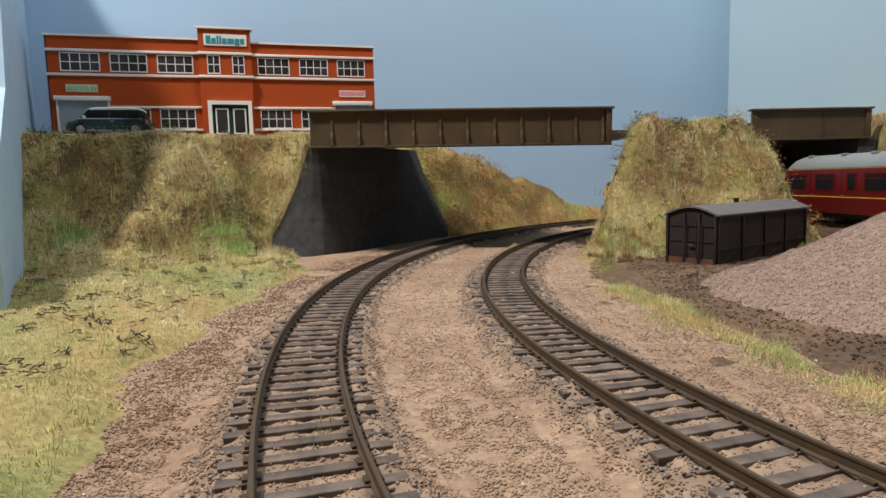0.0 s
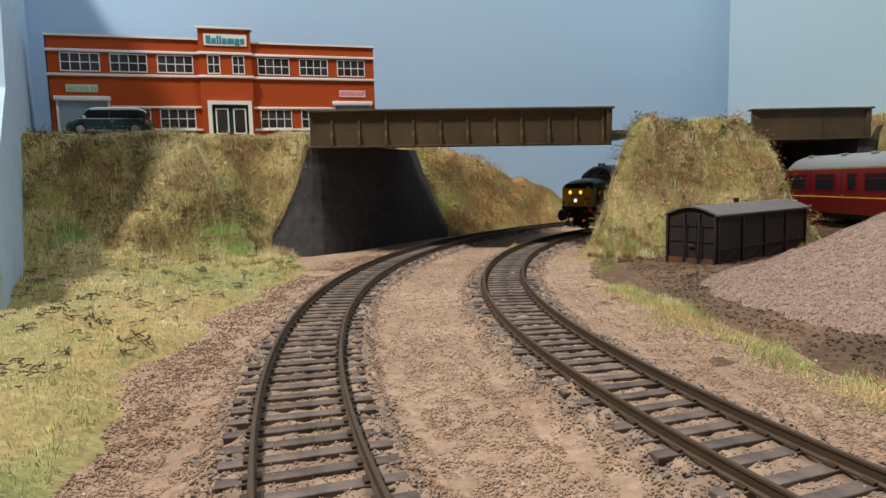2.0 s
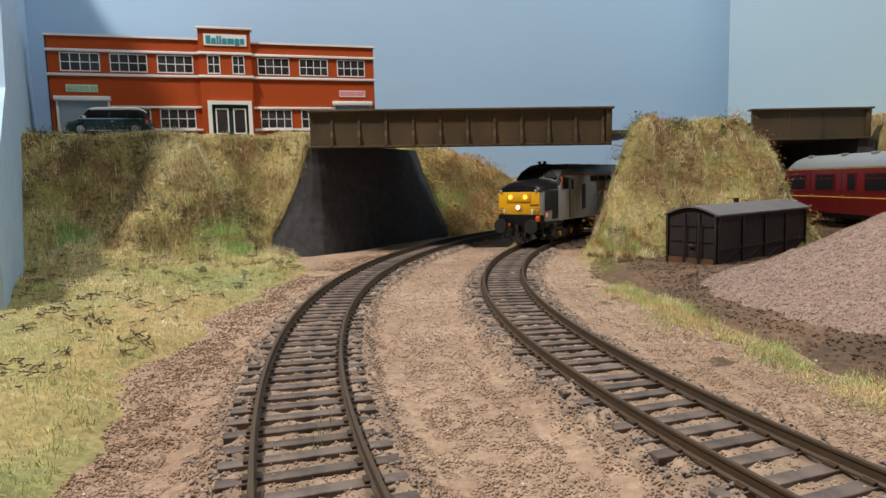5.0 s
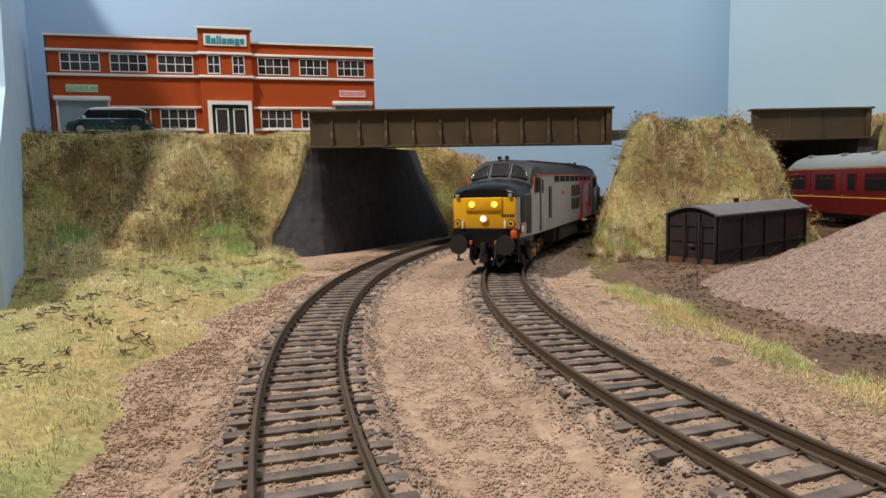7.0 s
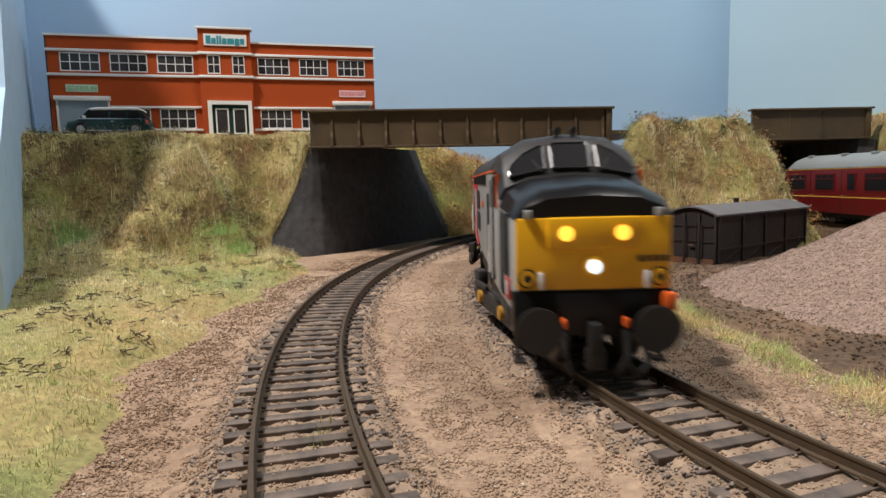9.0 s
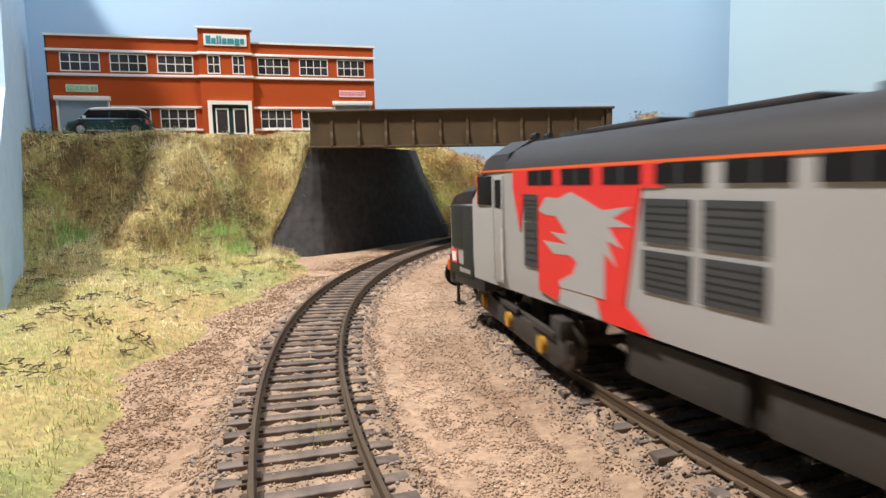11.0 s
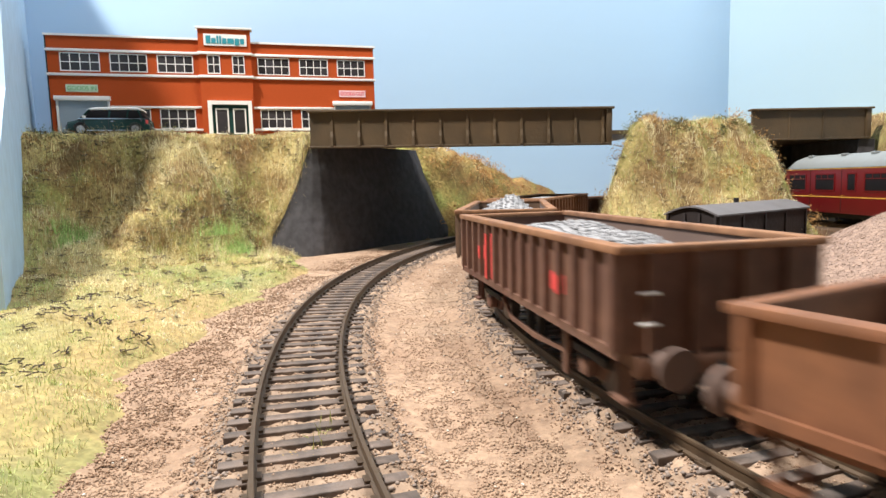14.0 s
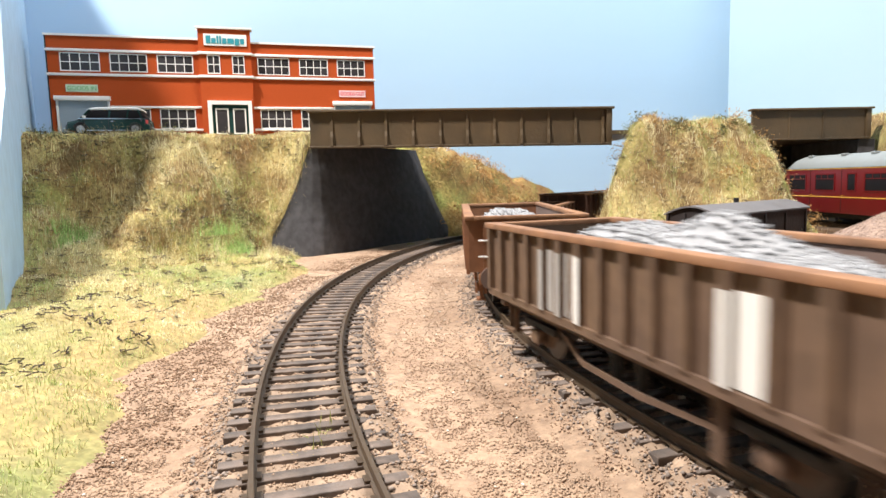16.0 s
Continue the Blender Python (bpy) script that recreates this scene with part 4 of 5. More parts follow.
cab(1)
cab(-1)
for s in (-1, 1):
    y0, y1 = (-1.79, -1.755) if s < 0 else (1.755, 1.79)
    part("red_panel", extrude([(-7.1, 4.0), (-6.72, 2.95), (-6.55, 3.86), (-5.85, 3.86), (-5.85, 1.9), (-2.72, 1.9), (-2.28, 4.0)], 1, y0, y1), M["red"], loco, "bright red livery panel")
    part("red_skirt", extrude([(-5.85, 1.72), (-5.85, 1.9), (-4.9, 1.9), (-5.05, 1.60)], 1, y0 + 0.004, y1 - 0.004), M["red"], loco)
    part("red_skirt", extrude([(-3.62, 1.90), (-2.72, 1.90), (-2.0, 1.50), (-3.35, 1.50)], 1, y0 + 0.004, y1 - 0.004), M["red"], loco)
    part("red_band", boxes((-7.1, -1.75, y0, y1, 4.0, 4.40)), M["red"], loco, "red band along the cantrail")
    o0, o1 = (y0 - 0.012, y0 + 0.01) if s < 0 else (y1 - 0.01, y1 + 0.012)
    for k in range(8):
        x = -6.3 + 1.46 * k
        ew = part("engine_room_window", boxes((x, x + 1.1, o0, o1, 4.06, 4.38)), M["glass"], loco)
        part("window_bar", boxes((x + 0.52, x + 0.58, o0 - 0.006, o1 + 0.006, 4.06, 4.38)), M["grille"], ew)
    for x0, x1, z0, z1 in ((-6.5, -5.87, 2.19, 3.2), (-6.5, -5.87, 3.24, 3.81), (5.85, 6.4, 2.1, 3.82), (-2.22, -1.1, 2.27, 2.96), (-2.22, -1.1, 3.1, 3.82), (-0.85, 0.3, 2.27, 2.96), (-0.85, 0.3, 3.1, 3.82)):
        gr = part("grille", boxes((x0, x1, o0, o1, z0, z1)), M["grille"], loco, "dark louvred grille")
        for k in range(1, 6):
            z = z0 + (z1 - z0) * k / 6
            part("slat", boxes((x0 + 0.03, x1 - 0.03, o0 - 0.006, o1 + 0.006, z - 0.015, z + 0.015)), M["black"], gr)
    part("nameplate", boxes((2.2, 3.1, o0, o1, 3.3, 3.5)), M["orange"], loco)
    part("lower_band", boxes((-11.7, -9.9, s * 1.665 - 0.03, s * 1.665 + 0.03, 1.40, 1.72)), M["nosegrey"], loco, "black band along the foot of the nose")
    for k in range(5):
        part("number_bar", boxes((-10.9 + 0.17 * k, -10.79 + 0.17 * k, s * 1.70 - 0.01, s * 1.70 + 0.01, 1.5, 1.64)), M["greypatch"], loco)
    # the livery's emblem, a plain jagged silver shape
    em = [(-5.8, 3.5), (-5.5, 3.8), (-4.95, 3.78), (-4.5, 3.92), (-3.95, 3.76), (-3.4, 3.58), (-2.5, 3.68), (-3.05, 3.45), (-2.5, 3.32), (-3.2, 3.28), (-2.8, 2.92), (-3.25, 3.03), (-2.95, 2.57), (-3.3, 2.8), (-3.3, 1.92), (-4.9, 1.92), (-4.95, 2.04), (-4.4, 2.27), (-4.25, 2.52), (-4.5, 2.63), (-5.15, 2.6), (-5.6, 2.85), (-4.6, 2.84), (-5.3, 3.06), (-4.6, 3.05), (-5.05, 3.4), (-5.5, 3.42)]
    part("emblem", extrude(em, 1, o0 + 0.002, o1 - 0.002), M["silver"], loco, "jagged silver emblem")
    part("emblem_foot", extrude([(-4.9, 1.92), (-3.6, 1.92), (-3.45, 1.50), (-5.0, 1.56)], 1, y0 + 0.008, y1 - 0.008), M["silver"], loco)
part("fuel_tank", boxes((-3.3, 3.3, -1.35, 1.35, 0.45, 1.45), bevel=0.12), M["under"], loco, "grimy black tanks")
part("battery_box", boxes((-2.9, -0.2, -1.55, -1.36, 0.55, 1.35), (0.2, 2.9, -1.55, -1.36, 0.55, 1.35), (-2.9, 2.9, 1.36, 1.55, 0.55, 1.35), bevel=0.05), M["under"], loco)


def bogie(x, yaw):
    b = part("bogie", boxes((-3.7, 3.7, -1.34, -1.18, 0.62, 0.92), (-3.7, 3.7, 1.18, 1.34, 0.62, 0.92), (-0.3, 0.3, -1.2, 1.2, 0.5, 1.0), bevel=0.05), M["under"], loco, "black three-axle bogie")
    b.matrix_basis = P(x, -0.1, 0, 0, 0, yaw)
    for s in (-1, 1):
        part("side_frame", extrude([(-3.8, 0.55), (-3.3, 0.30), (3.3, 0.30), (3.8, 0.55), (3.5, 1.05), (1.5, 0.85), (-1.5, 0.85), (-3.5, 1.05)], 1, s * 1.36 - 0.08, s * 1.36 + 0.08, bevel=0.03), M["under"], b)
        for d in (-2.6, 0, 2.6):
            part("axle_box", rods(((d, s * 1.40, 0.62), (d, s * 1.56, 0.62), 0.19), seg=14), M["axlebox"], b, "yellow axle box cover")
            part("spring", boxes((d - 0.75, d + 0.75, s * 1.46 - 0.06, s * 1.46 + 0.06, 0.9, 1.05), bevel=0.03), M["under"], b)
        part("sand_box", boxes((3.0, 3.6, s * 1.3 - 0.15, s * 1.3 + 0.15, 0.9, 1.35), bevel=0.05), M["under"], b)
        part("sand_box", boxes((-3.6, -3.0, s * 1.3 - 0.15, s * 1.3 + 0.15, 0.9, 1.35), bevel=0.05), M["under"], b)
    for d in (-2.6, 0, 2.6):
        w = part("wheelset", rods(((0, -0.98, 0), (0, -0.72, 0), 0.62), ((0, 0.72, 0), (0, 0.98, 0), 0.62), ((0, -1.2, 0), (0, 1.2, 0), 0.12), seg=24), M["wheel"], b)
        SPIN.append((w, (d, 0, 0.62), 0.62))


bogie(7.6, 10)
bogie(-7.6, -10)


# ---- loose stone and fibres: helpers ----
def stones(name, pts, size, material, seed, label="", parent=None, flat=0.75):
    """Many small angular stones as one mesh."""
    rng = np.random.default_rng(seed)
    pts = np.asarray(pts, float)
    n = len(pts)
    base8 = np.array([(1, 0, 0), (0, 1, 0), (-1, 0, 0), (0, -1, 0), (0.1, 0.1, 1), (0, 0, -1)], float)
    s = size * rng.uniform(0.55, 1.35, (n, 1, 1))
    v = base8[None] * s * rng.uniform(0.6, 1.3, (n, 6, 1)) + s * rng.uniform(-0.2, 0.2, (n, 6, 3))
    v[:, :, 2] *= flat
    a = rng.uniform(0, 2 * np.pi, n)
    c, d = np.cos(a)[:, None], np.sin(a)[:, None]
    x = v[:, :, 0] * c - v[:, :, 1] * d
    y = v[:, :, 0] * d + v[:, :, 1] * c
    v = np.stack([x, y, v[:, :, 2]], 2) + pts[:, None]
    tri = np.array([(0, 1, 4), (1, 2, 4), (2, 3, 4), (3, 0, 4), (1, 0, 5), (2, 1, 5), (3, 2, 5), (0, 3, 5)])
    return fast(name, v.reshape(-1, 3), (tri[None] + 6 * np.arange(n)[:, None, None]).reshape(-1, 3), material, label, parent)


def fast(name, v, tri, material, label="", parent=None):
    me = bpy.data.meshes.new(name)
    me.vertices.add(len(v))
    me.vertices.foreach_set("co", (v * CM).astype(np.float32).ravel())
    me.loops.add(len(tri) * 3)
    me.loops.foreach_set("vertex_index", tri.astype(np.int32).ravel())
    me.polygons.add(len(tri))
    me.polygons.foreach_set("loop_start", np.arange(0, len(tri) * 3, 3, dtype=np.int32))
    me.update(calc_edges=True)
    me.validate()
    me.materials.append(material)
    ob = new(name, me)
    if parent:
        ob.parent = parent
    return tagged(ob, label, kind="stuff") if label or not parent else tagged(ob, kind="stuff")


def fibres(name, pts, length, width, material, seed, label, lean=0.9, parent=None):
    """Many thin tapered fibres, each two triangles."""
    rng = np.random.default_rng(seed)
    pts = np.asarray(pts, float)
    n = len(pts)
    a, b = rng.uniform(0, 2 * np.pi, n), rng.uniform(0, 2 * np.pi, n)
    L = length * rng.uniform(0.4, 1.5, n)
    t = np.abs(rng.normal(0, lean, n)).clip(0, 1.45)
    d = np.stack([np.cos(a) * np.sin(t), np.sin(a) * np.sin(t), np.cos(t)], 1) * L[:, None]
    w = np.stack([np.cos(b), np.sin(b), 0 * b], 1) * (width * rng.uniform(0.6, 1.4, n))[:, None]
    bend = np.stack([0 * a, 0 * a, -0.25 * L * np.sin(t)], 1)
    mid = pts + d * 0.55 + bend * 0.15
    v = np.stack([pts - w, pts + w, mid - w * 0.7, mid + w * 0.7, pts + d + bend], 1)
    tri = np.array([(0, 1, 3), (0, 3, 2), (2, 3, 4)])
    return fast(name, v.reshape(-1, 3), (tri[None] + 5 * np.arange(n)[:, None, None]).reshape(-1, 3), material, label, parent)


# ---- wagons ----
def wagon_under(wg, L, axle, material, lever):
    part("solebar", boxes((-L + 0.1, L - 0.1, -1.38, -1.2, 0.98, 1.28), (-L + 0.1, L - 0.1, 1.2, 1.38, 0.98, 1.28)), material, wg)
    part("headstock", boxes((L - 0.15, L + 0.05, -1.5, 1.5, 0.95, 1.3), bevel=0.02), material, wg)
    part("headstock", boxes((-L - 0.05, -L + 0.15, -1.5, 1.5, 0.95, 1.3), bevel=0.02), material, wg)
    for e in (-1, 1):
        for s in (-1, 1):
            part("buffer", rods(((e * L, s * 1.13, 1.25), (e * (L + 0.55), s * 1.13, 1.25), 0.15), ((e * (L + 0.55), s * 1.13, 1.25), (e * (L + 0.66), s * 1.13, 1.25), 0.34), seg=18), M["wagon_in"], wg)
            part("axle_guard", extrude([(e * axle - 0.75, 0.98), (e * axle - 0.28, 0.35), (e * axle + 0.28, 0.35), (e * axle + 0.75, 0.98)], 1, s * 1.22 - 0.05, s * 1.22 + 0.05), material, wg)
            part("spring", boxes((e * axle - 0.8, e * axle + 0.8, s * 1.36 - 0.07, s * 1.36 + 0.07, 0.72, 0.9), bevel=0.04), M["under"], wg)
            part("axle_box", boxes((e * axle - 0.2, e * axle + 0.2, s * 1.42 - 0.12, s * 1.42 + 0.12, 0.42, 0.75), bevel=0.04), material, wg)
            part("step", boxes((e * (L - 0.55) - 0.25, e * (L - 0.55) + 0.25, s * 1.42 - 0.14, s * 1.42 + 0.14, 0.4, 0.46), (e * (L - 0.55) - 0.2, e * (L - 0.55) - 0.12, s * 1.4 - 0.05, s * 1.4 + 0.05, 0.46, 1.0), (e * (L - 0.55) + 0.12, e * (L - 0.55) + 0.2, s * 1.4 - 0.05, s * 1.4 + 0.05, 0.46, 1.0)), material, wg)
        part("coupling", boxes((e * (L + 0.4) - 0.45, e * (L + 0.4) + 0.45, -0.1, 0.1, 0.55, 0.7), bevel=0.02), M["black"], wg)
        part("coupling_hook", rods(((e * (L + 0.05), 0, 1.1), (e * (L + 0.35), 0, 0.9), 0.07), seg=8), M["black"], wg)
        w = part("wheelset", rods(((0, -0.98, 0), (0, -0.72, 0), 0.55), ((0, 0.72, 0), (0, 0.98, 0), 0.55), ((0, -1.2, 0), (0, 1.2, 0), 0.1), seg=24), M["wheel"], wg)
        SPIN.append((w, (e * axle, 0, 0.55), 0.55))
    for s in (-1, 1):
        if lever:
            lev = [(-axle * 0.55, 0.95), (-axle * 0.35, 0.62), (axle * 0.2, 0.58), (axle * 0.75, 0.72), (axle * 0.75, 0.62), (axle * 0.2, 0.46), (-axle * 0.35, 0.50), (-axle * 0.62, 0.95)]
            part("brake_lever", extrude(lev, 1, s * 1.5 - 0.04, s * 1.5 + 0.04), material, wg, "long bent brake lever")
            part("lever_guide", boxes((axle * 0.72, axle * 0.78, s * 1.5 - 0.05, s * 1.5 + 0.05, 0.2, 1.2)), material, wg)
        else:
            part("brake_lever", extrude([(0.2, 0.55), (0.2, 0.66), (1.5, 0.72), (2.2, 0.62), (2.2, 0.5), (1.5, 0.6)], 1, s * 1.5 - 0.04, s * 1.5 + 0.04), material, wg, "short brake lever")
            for x in (-1.5, 0.1, 1.9):
                part("underframe_bracket", extrude([(x - 0.32, 1.0), (x + 0.32, 1.0), (x + 0.16, 0.5), (x - 0.16, 0.5)], 1, s * 1.34 - 0.06, s * 1.34 + 0.06), material, wg)
                part("bracket_foot", boxes((x - 0.18, x + 0.18, s * 1.38 - 0.12, s * 1.38 + 0.12, 0.3, 0.52), bevel=0.04), material, wg)
        part("brake_hanger", boxes((-0.5, -0.35, s * 1.25 - 0.08, s * 1.25 + 0.08, 0.3, 1.0), (0.3, 0.45, s * 1.25 - 0.08, s * 1.25 + 0.08, 0.3, 1.0)), M["under"], wg)


def wagon_load(wg, L, W, z, rise, seed):
    nx, ny = 46, 15
    vs = []
    for i in range(nx):
        for j in range(ny):
            x, y = -1 + 2 * i / (nx - 1), -1 + 2 * j / (ny - 1)
            h = rise * (1 - abs(x) ** 2.6) * (1 - abs(y) ** 2.2) * (0.8 + 0.35 * noise.noise(Vector((x * 3, y * 1.5, seed))))
            vs.append((x * L, y * W, z + h))
    fs = [(i * ny + j, (i + 1) * ny + j, (i + 1) * ny + j + 1, i * ny + j + 1) for i in range(nx - 1) for j in range(ny - 1)]
    ob = raw("stone_load", vs, fs, M["load"], True)
    ob.parent = wg
    ob["label"] = "heaped pale grey crushed stone"
    rng = np.random.default_rng(seed)
    idx = rng.integers(0, len(vs), 6500)
    pts = np.array(vs)[idx] + rng.uniform(-1, 1, (6500, 3)) * (L / nx, W / ny, 0.015)
    stones("loose_stone", pts, 0.045, M["load"], seed, parent=wg)


def wagon(name, label, a, L, z0, z1, ribs, body, rim, marks, rise, load_z, rib_w, seed, W, group="ballast wagons"):
    wg = thing(name, on_track(43.58, a, RAIL_TOP), label, "wagon", group)
    for s in (-1, 1):
        part("side", boxes((-L, L, min(s * W, s * (W - 0.1)), max(s * W, s * (W - 0.1)), z0, z1)), M[body], wg)
        part("rim", boxes((-L - 0.12, L + 0.12, s * (W - 0.02) - 0.16, s * (W - 0.02) + 0.16, z1, z1 + 0.14), bevel=0.03), M[rim], wg, "rusty top rim")
        part("bottom_rail", boxes((-L, L, s * (W + 0.04) - 0.05, s * (W + 0.04) + 0.05, z0 - 0.06, z0 + 0.1)), M[body], wg)
        me = mesh_of("rib", extrude([(-rib_w, 0), (rib_w, 0), (rib_w * 0.75, s * 0.13), (-rib_w * 0.75, s * 0.13)], 2, z0 + 0.1, z1), M[body])
        for k in range(ribs):
            o = new("rib", me)
            o.parent = wg
            o.matrix_basis = P(-L + 0.12 + (2 * L - 0.24) * k / (ribs - 1), s * W, 0)
        for x0, x1, c, f in marks:
            part("painted_patch", boxes((x0, x1, min(s * W, s * (W + 0.02)), max(s * W, s * (W + 0.02)), z0 + 0.12 + f * (z1 - z0) * 0.3, z1 - 0.25 - f * (z1 - z0) * 0.25)), M[c], wg, "painted patch between ribs")
            for k in range(ribs):
                xr = -L + 0.12 + (2 * L - 0.24) * k / (ribs - 1)
                if x0 - 0.08 < xr < x1 + 0.08:
                    part("painted_rib", boxes((xr - rib_w * 0.8, xr + rib_w * 0.8, s * (W + 0.132) - 0.008, s * (W + 0.132) + 0.008, z0 + 0.12 + f * (z1 - z0) * 0.3, z1 - 0.25 - f * (z1 - z0) * 0.25)), M[c], wg)
    for e in (-1, 1):
        part("end", boxes((min(e * L, e * (L - 0.1)), max(e * L, e * (L - 0.1)), -W + 0.1, W - 0.1, z0, z1)), M[body], wg)
        part("end_rim", boxes((e * L - 0.13, e * L + 0.13, -W + 0.18, W - 0.18, z1 + 0.002, z1 + 0.13), bevel=0.03), M[rim], wg)
        for y in (-1.25, -0.45, 0.45, 1.25):
            part("end_rib", boxes((min(e * L, e * (L + 0.1)), max(e * L, e * (L + 0.1)), y - 0.09, y + 0.09, z0, z1 - 0.01)), M[body], wg)
        part("grab_rail", rods(((e * (L + 0.1), -1.5, z0 + 0.5), (e * (L + 0.1), -1.15, z0 + 0.5), 0.025), ((e * (L + 0.1), -1.5, z0 + 1.0), (e * (L + 0.1), -1.15, z0 + 1.0), 0.025), seg=6), M["whitepatch"], wg)
    part("floor", boxes((-L + 0.1, L - 0.1, -W + 0.1, W - 0.1, z0, z0 + 0.1)), M["wagon_in"], wg)
    part("lining", boxes((-L + 0.1, L - 0.1, W - 0.13, W - 0.1, z0 + 0.1, z1 - 0.01), (-L + 0.1, L - 0.1, -W + 0.1, -W + 0.13, z0 + 0.1, z1 - 0.01)), M["wagon_in"], wg)
    wagon_under(wg, L, L * 0.63, M[body], ribs > 10)
    wagon_load(wg, L - 0.7, W - 0.3, load_z, rise, seed)
    return wg


LOW = dict(W=1.70, z0=1.3, z1=2.5, ribs=8, rise=0.5, load_z=2.08, rib_w=0.10)
TALL = dict(W=1.78, z0=1.35, z1=2.98, ribs=15, rise=0.95, load_z=2.25, rib_w=0.11)
# wagons, each with its angle behind the locomotive
TRAIN = [
    (wagon("low_sided_wagon", "light brown low-sided wagon heaped with grey stone", 90, L=6.0, body="wagon_orange", rim="wagon_orange", marks=[], seed=11, **LOW), 26.2),
    (wagon("ribbed_wagon", "dark red-brown ribbed wagon with bright red patches", 100, L=5.45, body="wagon_brown", rim="wagon_rim", marks=[(-3.35, -2.75, "redpatch", 1), (-2.7, -2.05, "redpatch", 0), (2.45, 3.2, "redpatch", 1)], seed=12, **TALL), 43.6),
    (wagon("ribbed_wagon", "weathered brown ribbed wagon with white and grey patches", 110, L=5.45, body="wagon_dull", rim="wagon_rim", marks=[(-2.35, -1.95, "greypatch", 0), (-1.8, -1.3, "greypatch", 0), (-1.1, -0.7, "whitepatch", 0), (3.1, 3.7, "whitepatch", 0)], seed=13, **{**TALL, "rise": 1.35}), 61.4),
    (wagon("ribbed_wagon", "light brown ribbed wagon heaped with pale stone", 120, L=5.45, body="wagon_orange", rim="wagon_rim", marks=[], seed=14, **TALL), 79.3),
    (wagon("low_sided_wagon", "brown low-sided wagon heaped with grey stone", 130, L=6.0, body="wagon_brown", rim="wagon_rim", marks=[], seed=15, **LOW), 98.4),
    (wagon("ribbed_wagon", "dark brown ribbed wagon at the train's tail", 140, L=5.45, body="wagon_brown", rim="wagon_rim", marks=[], seed=16, **TALL), 116.8),
]

# ---- loose stone, grass and scrub ----
rng = np.random.default_rng(5)
pts = []
while len(pts) < 72000:
    d = 6 + 50 * rng.random() ** 2.0
    x = (rng.random() - 0.5) * 1.6 * (d + 3)
    r = ring(x, d)
    if r > 54 + 3 * rng.random() or r < 36 + 2 * rng.random() or (R_IN - 2.2 < r < R_IN + 2.2 and rng.random() < 0.35):
        continue
    if min(abs(abs(r - R_IN) - 0.875), abs(abs(r - R_OUT) - 0.875)) < 0.16:
        continue
    inside = abs(r - R_IN) < 1.45 or abs(r - R_OUT) < 1.45
    if inside and rng.random() < 0.6:
        continue
    pts.append((x, d, max(ground_z(x, d), bed_z(x, d)) + 0.012))
stones("loose_ballast", pts, 0.027, M["stone"], 1, "fine pinkish brown ballast stones lying loose")
pts = []
while len(pts) < 15000:
    a, o = rng.uniform(-50, 40), rng.choice([-1.45, 1.45]) + rng.normal(0, 0.28)
    r = (R_IN if rng.random() < 0.6 else R_OUT) + o
    x, y = CX - r * math.cos(radians(a)), CY + r * math.sin(radians(a))
    if min(abs(abs(r - R_IN) - 0.875), abs(abs(r - R_OUT) - 0.875)) > 0.16:
        pts.append((x, y, max(ground_z(x, y), bed_z(x, y)) + 0.015))
stones("loose_ballast", pts, 0.042, M["grit"], 2, "grey ballast stones along the sleeper ends")
pts = []
while len(pts) < 40000:
    x, y = rng.uniform(9, 28), rng.uniform(12, 33)
    z = pile_z(x, y)
    if z < 0 and rng.random() < 0.22 * math.exp(z / 0.35):
        z = max(soil_z(x, y), ground_z(x, y), z)
        pts.append((x, y, z + 0.01))
    elif z > 0:
        pts.append((x, y, z + 0.01))
stones("loose_gravel", pts, 0.022, M["pile"], 3, "crushed stones on the surface of the heap")
pts = []
while len(pts) < 12000:
    x, y = rng.uniform(8, 28), rng.uniform(10, 42)
    if ring(x, y) < 37.5:
        pts.append((x, y, max(soil_z(x, y), ground_z(x, y)) + 0.02))
stones("loose_soil", pts, 0.05, M["soil"], 4, "brown crumbs of earth and stone")
pts = []
while len(pts) < 9000:
    a, r = rng.uniform(-42, 22), 53.6 + rng.normal(0, 0.7)
    x, y = CX - r * math.cos(radians(a)), CY + r * math.sin(radians(a))
    if fbm(x, y, 2.5) + 0.25 > 0:
        pts.append((x, y, ground_z(x, y) + 0.02))
stones("loose_soil", pts, 0.032, mat("soil_grain", (0.24, 0.145, 0.09), 0.95, second=(0.15, 0.09, 0.055), scale=60, island=0.2), 6, "darker brown earth along the foot of the grass")


def cover(fn, n, x0, x1, y0, y1, keep, seed):
    g = np.random.default_rng(seed)
    out = []
    while len(out) < n:
        x, y = g.uniform(x0, x1), g.uniform(y0, y1)
        z = fn(x, y)
        if not keep(x, y, z):
            continue
        e = abs(fn(x + 0.2, y) - z) + abs(fn(x, y + 0.2) - z)
        if g.random() < 0.25 + 1.6 * e:
            out.append((x, y, z - 0.03))
    return out


west = lambda x, y: (x + 18.9) * 0.863 + (y - 27.2) * 0.505 > 0.05 or y < 26
SHADES = {"pale": "pale straw grass", "straw": "straw-coloured grass", "lime": "fresh lime green grass", "green": "short olive-yellow grass", "olive": "olive green grass", "russet": "dark russet scrub fibre", "autumn": "orange-brown scrub fibre"}


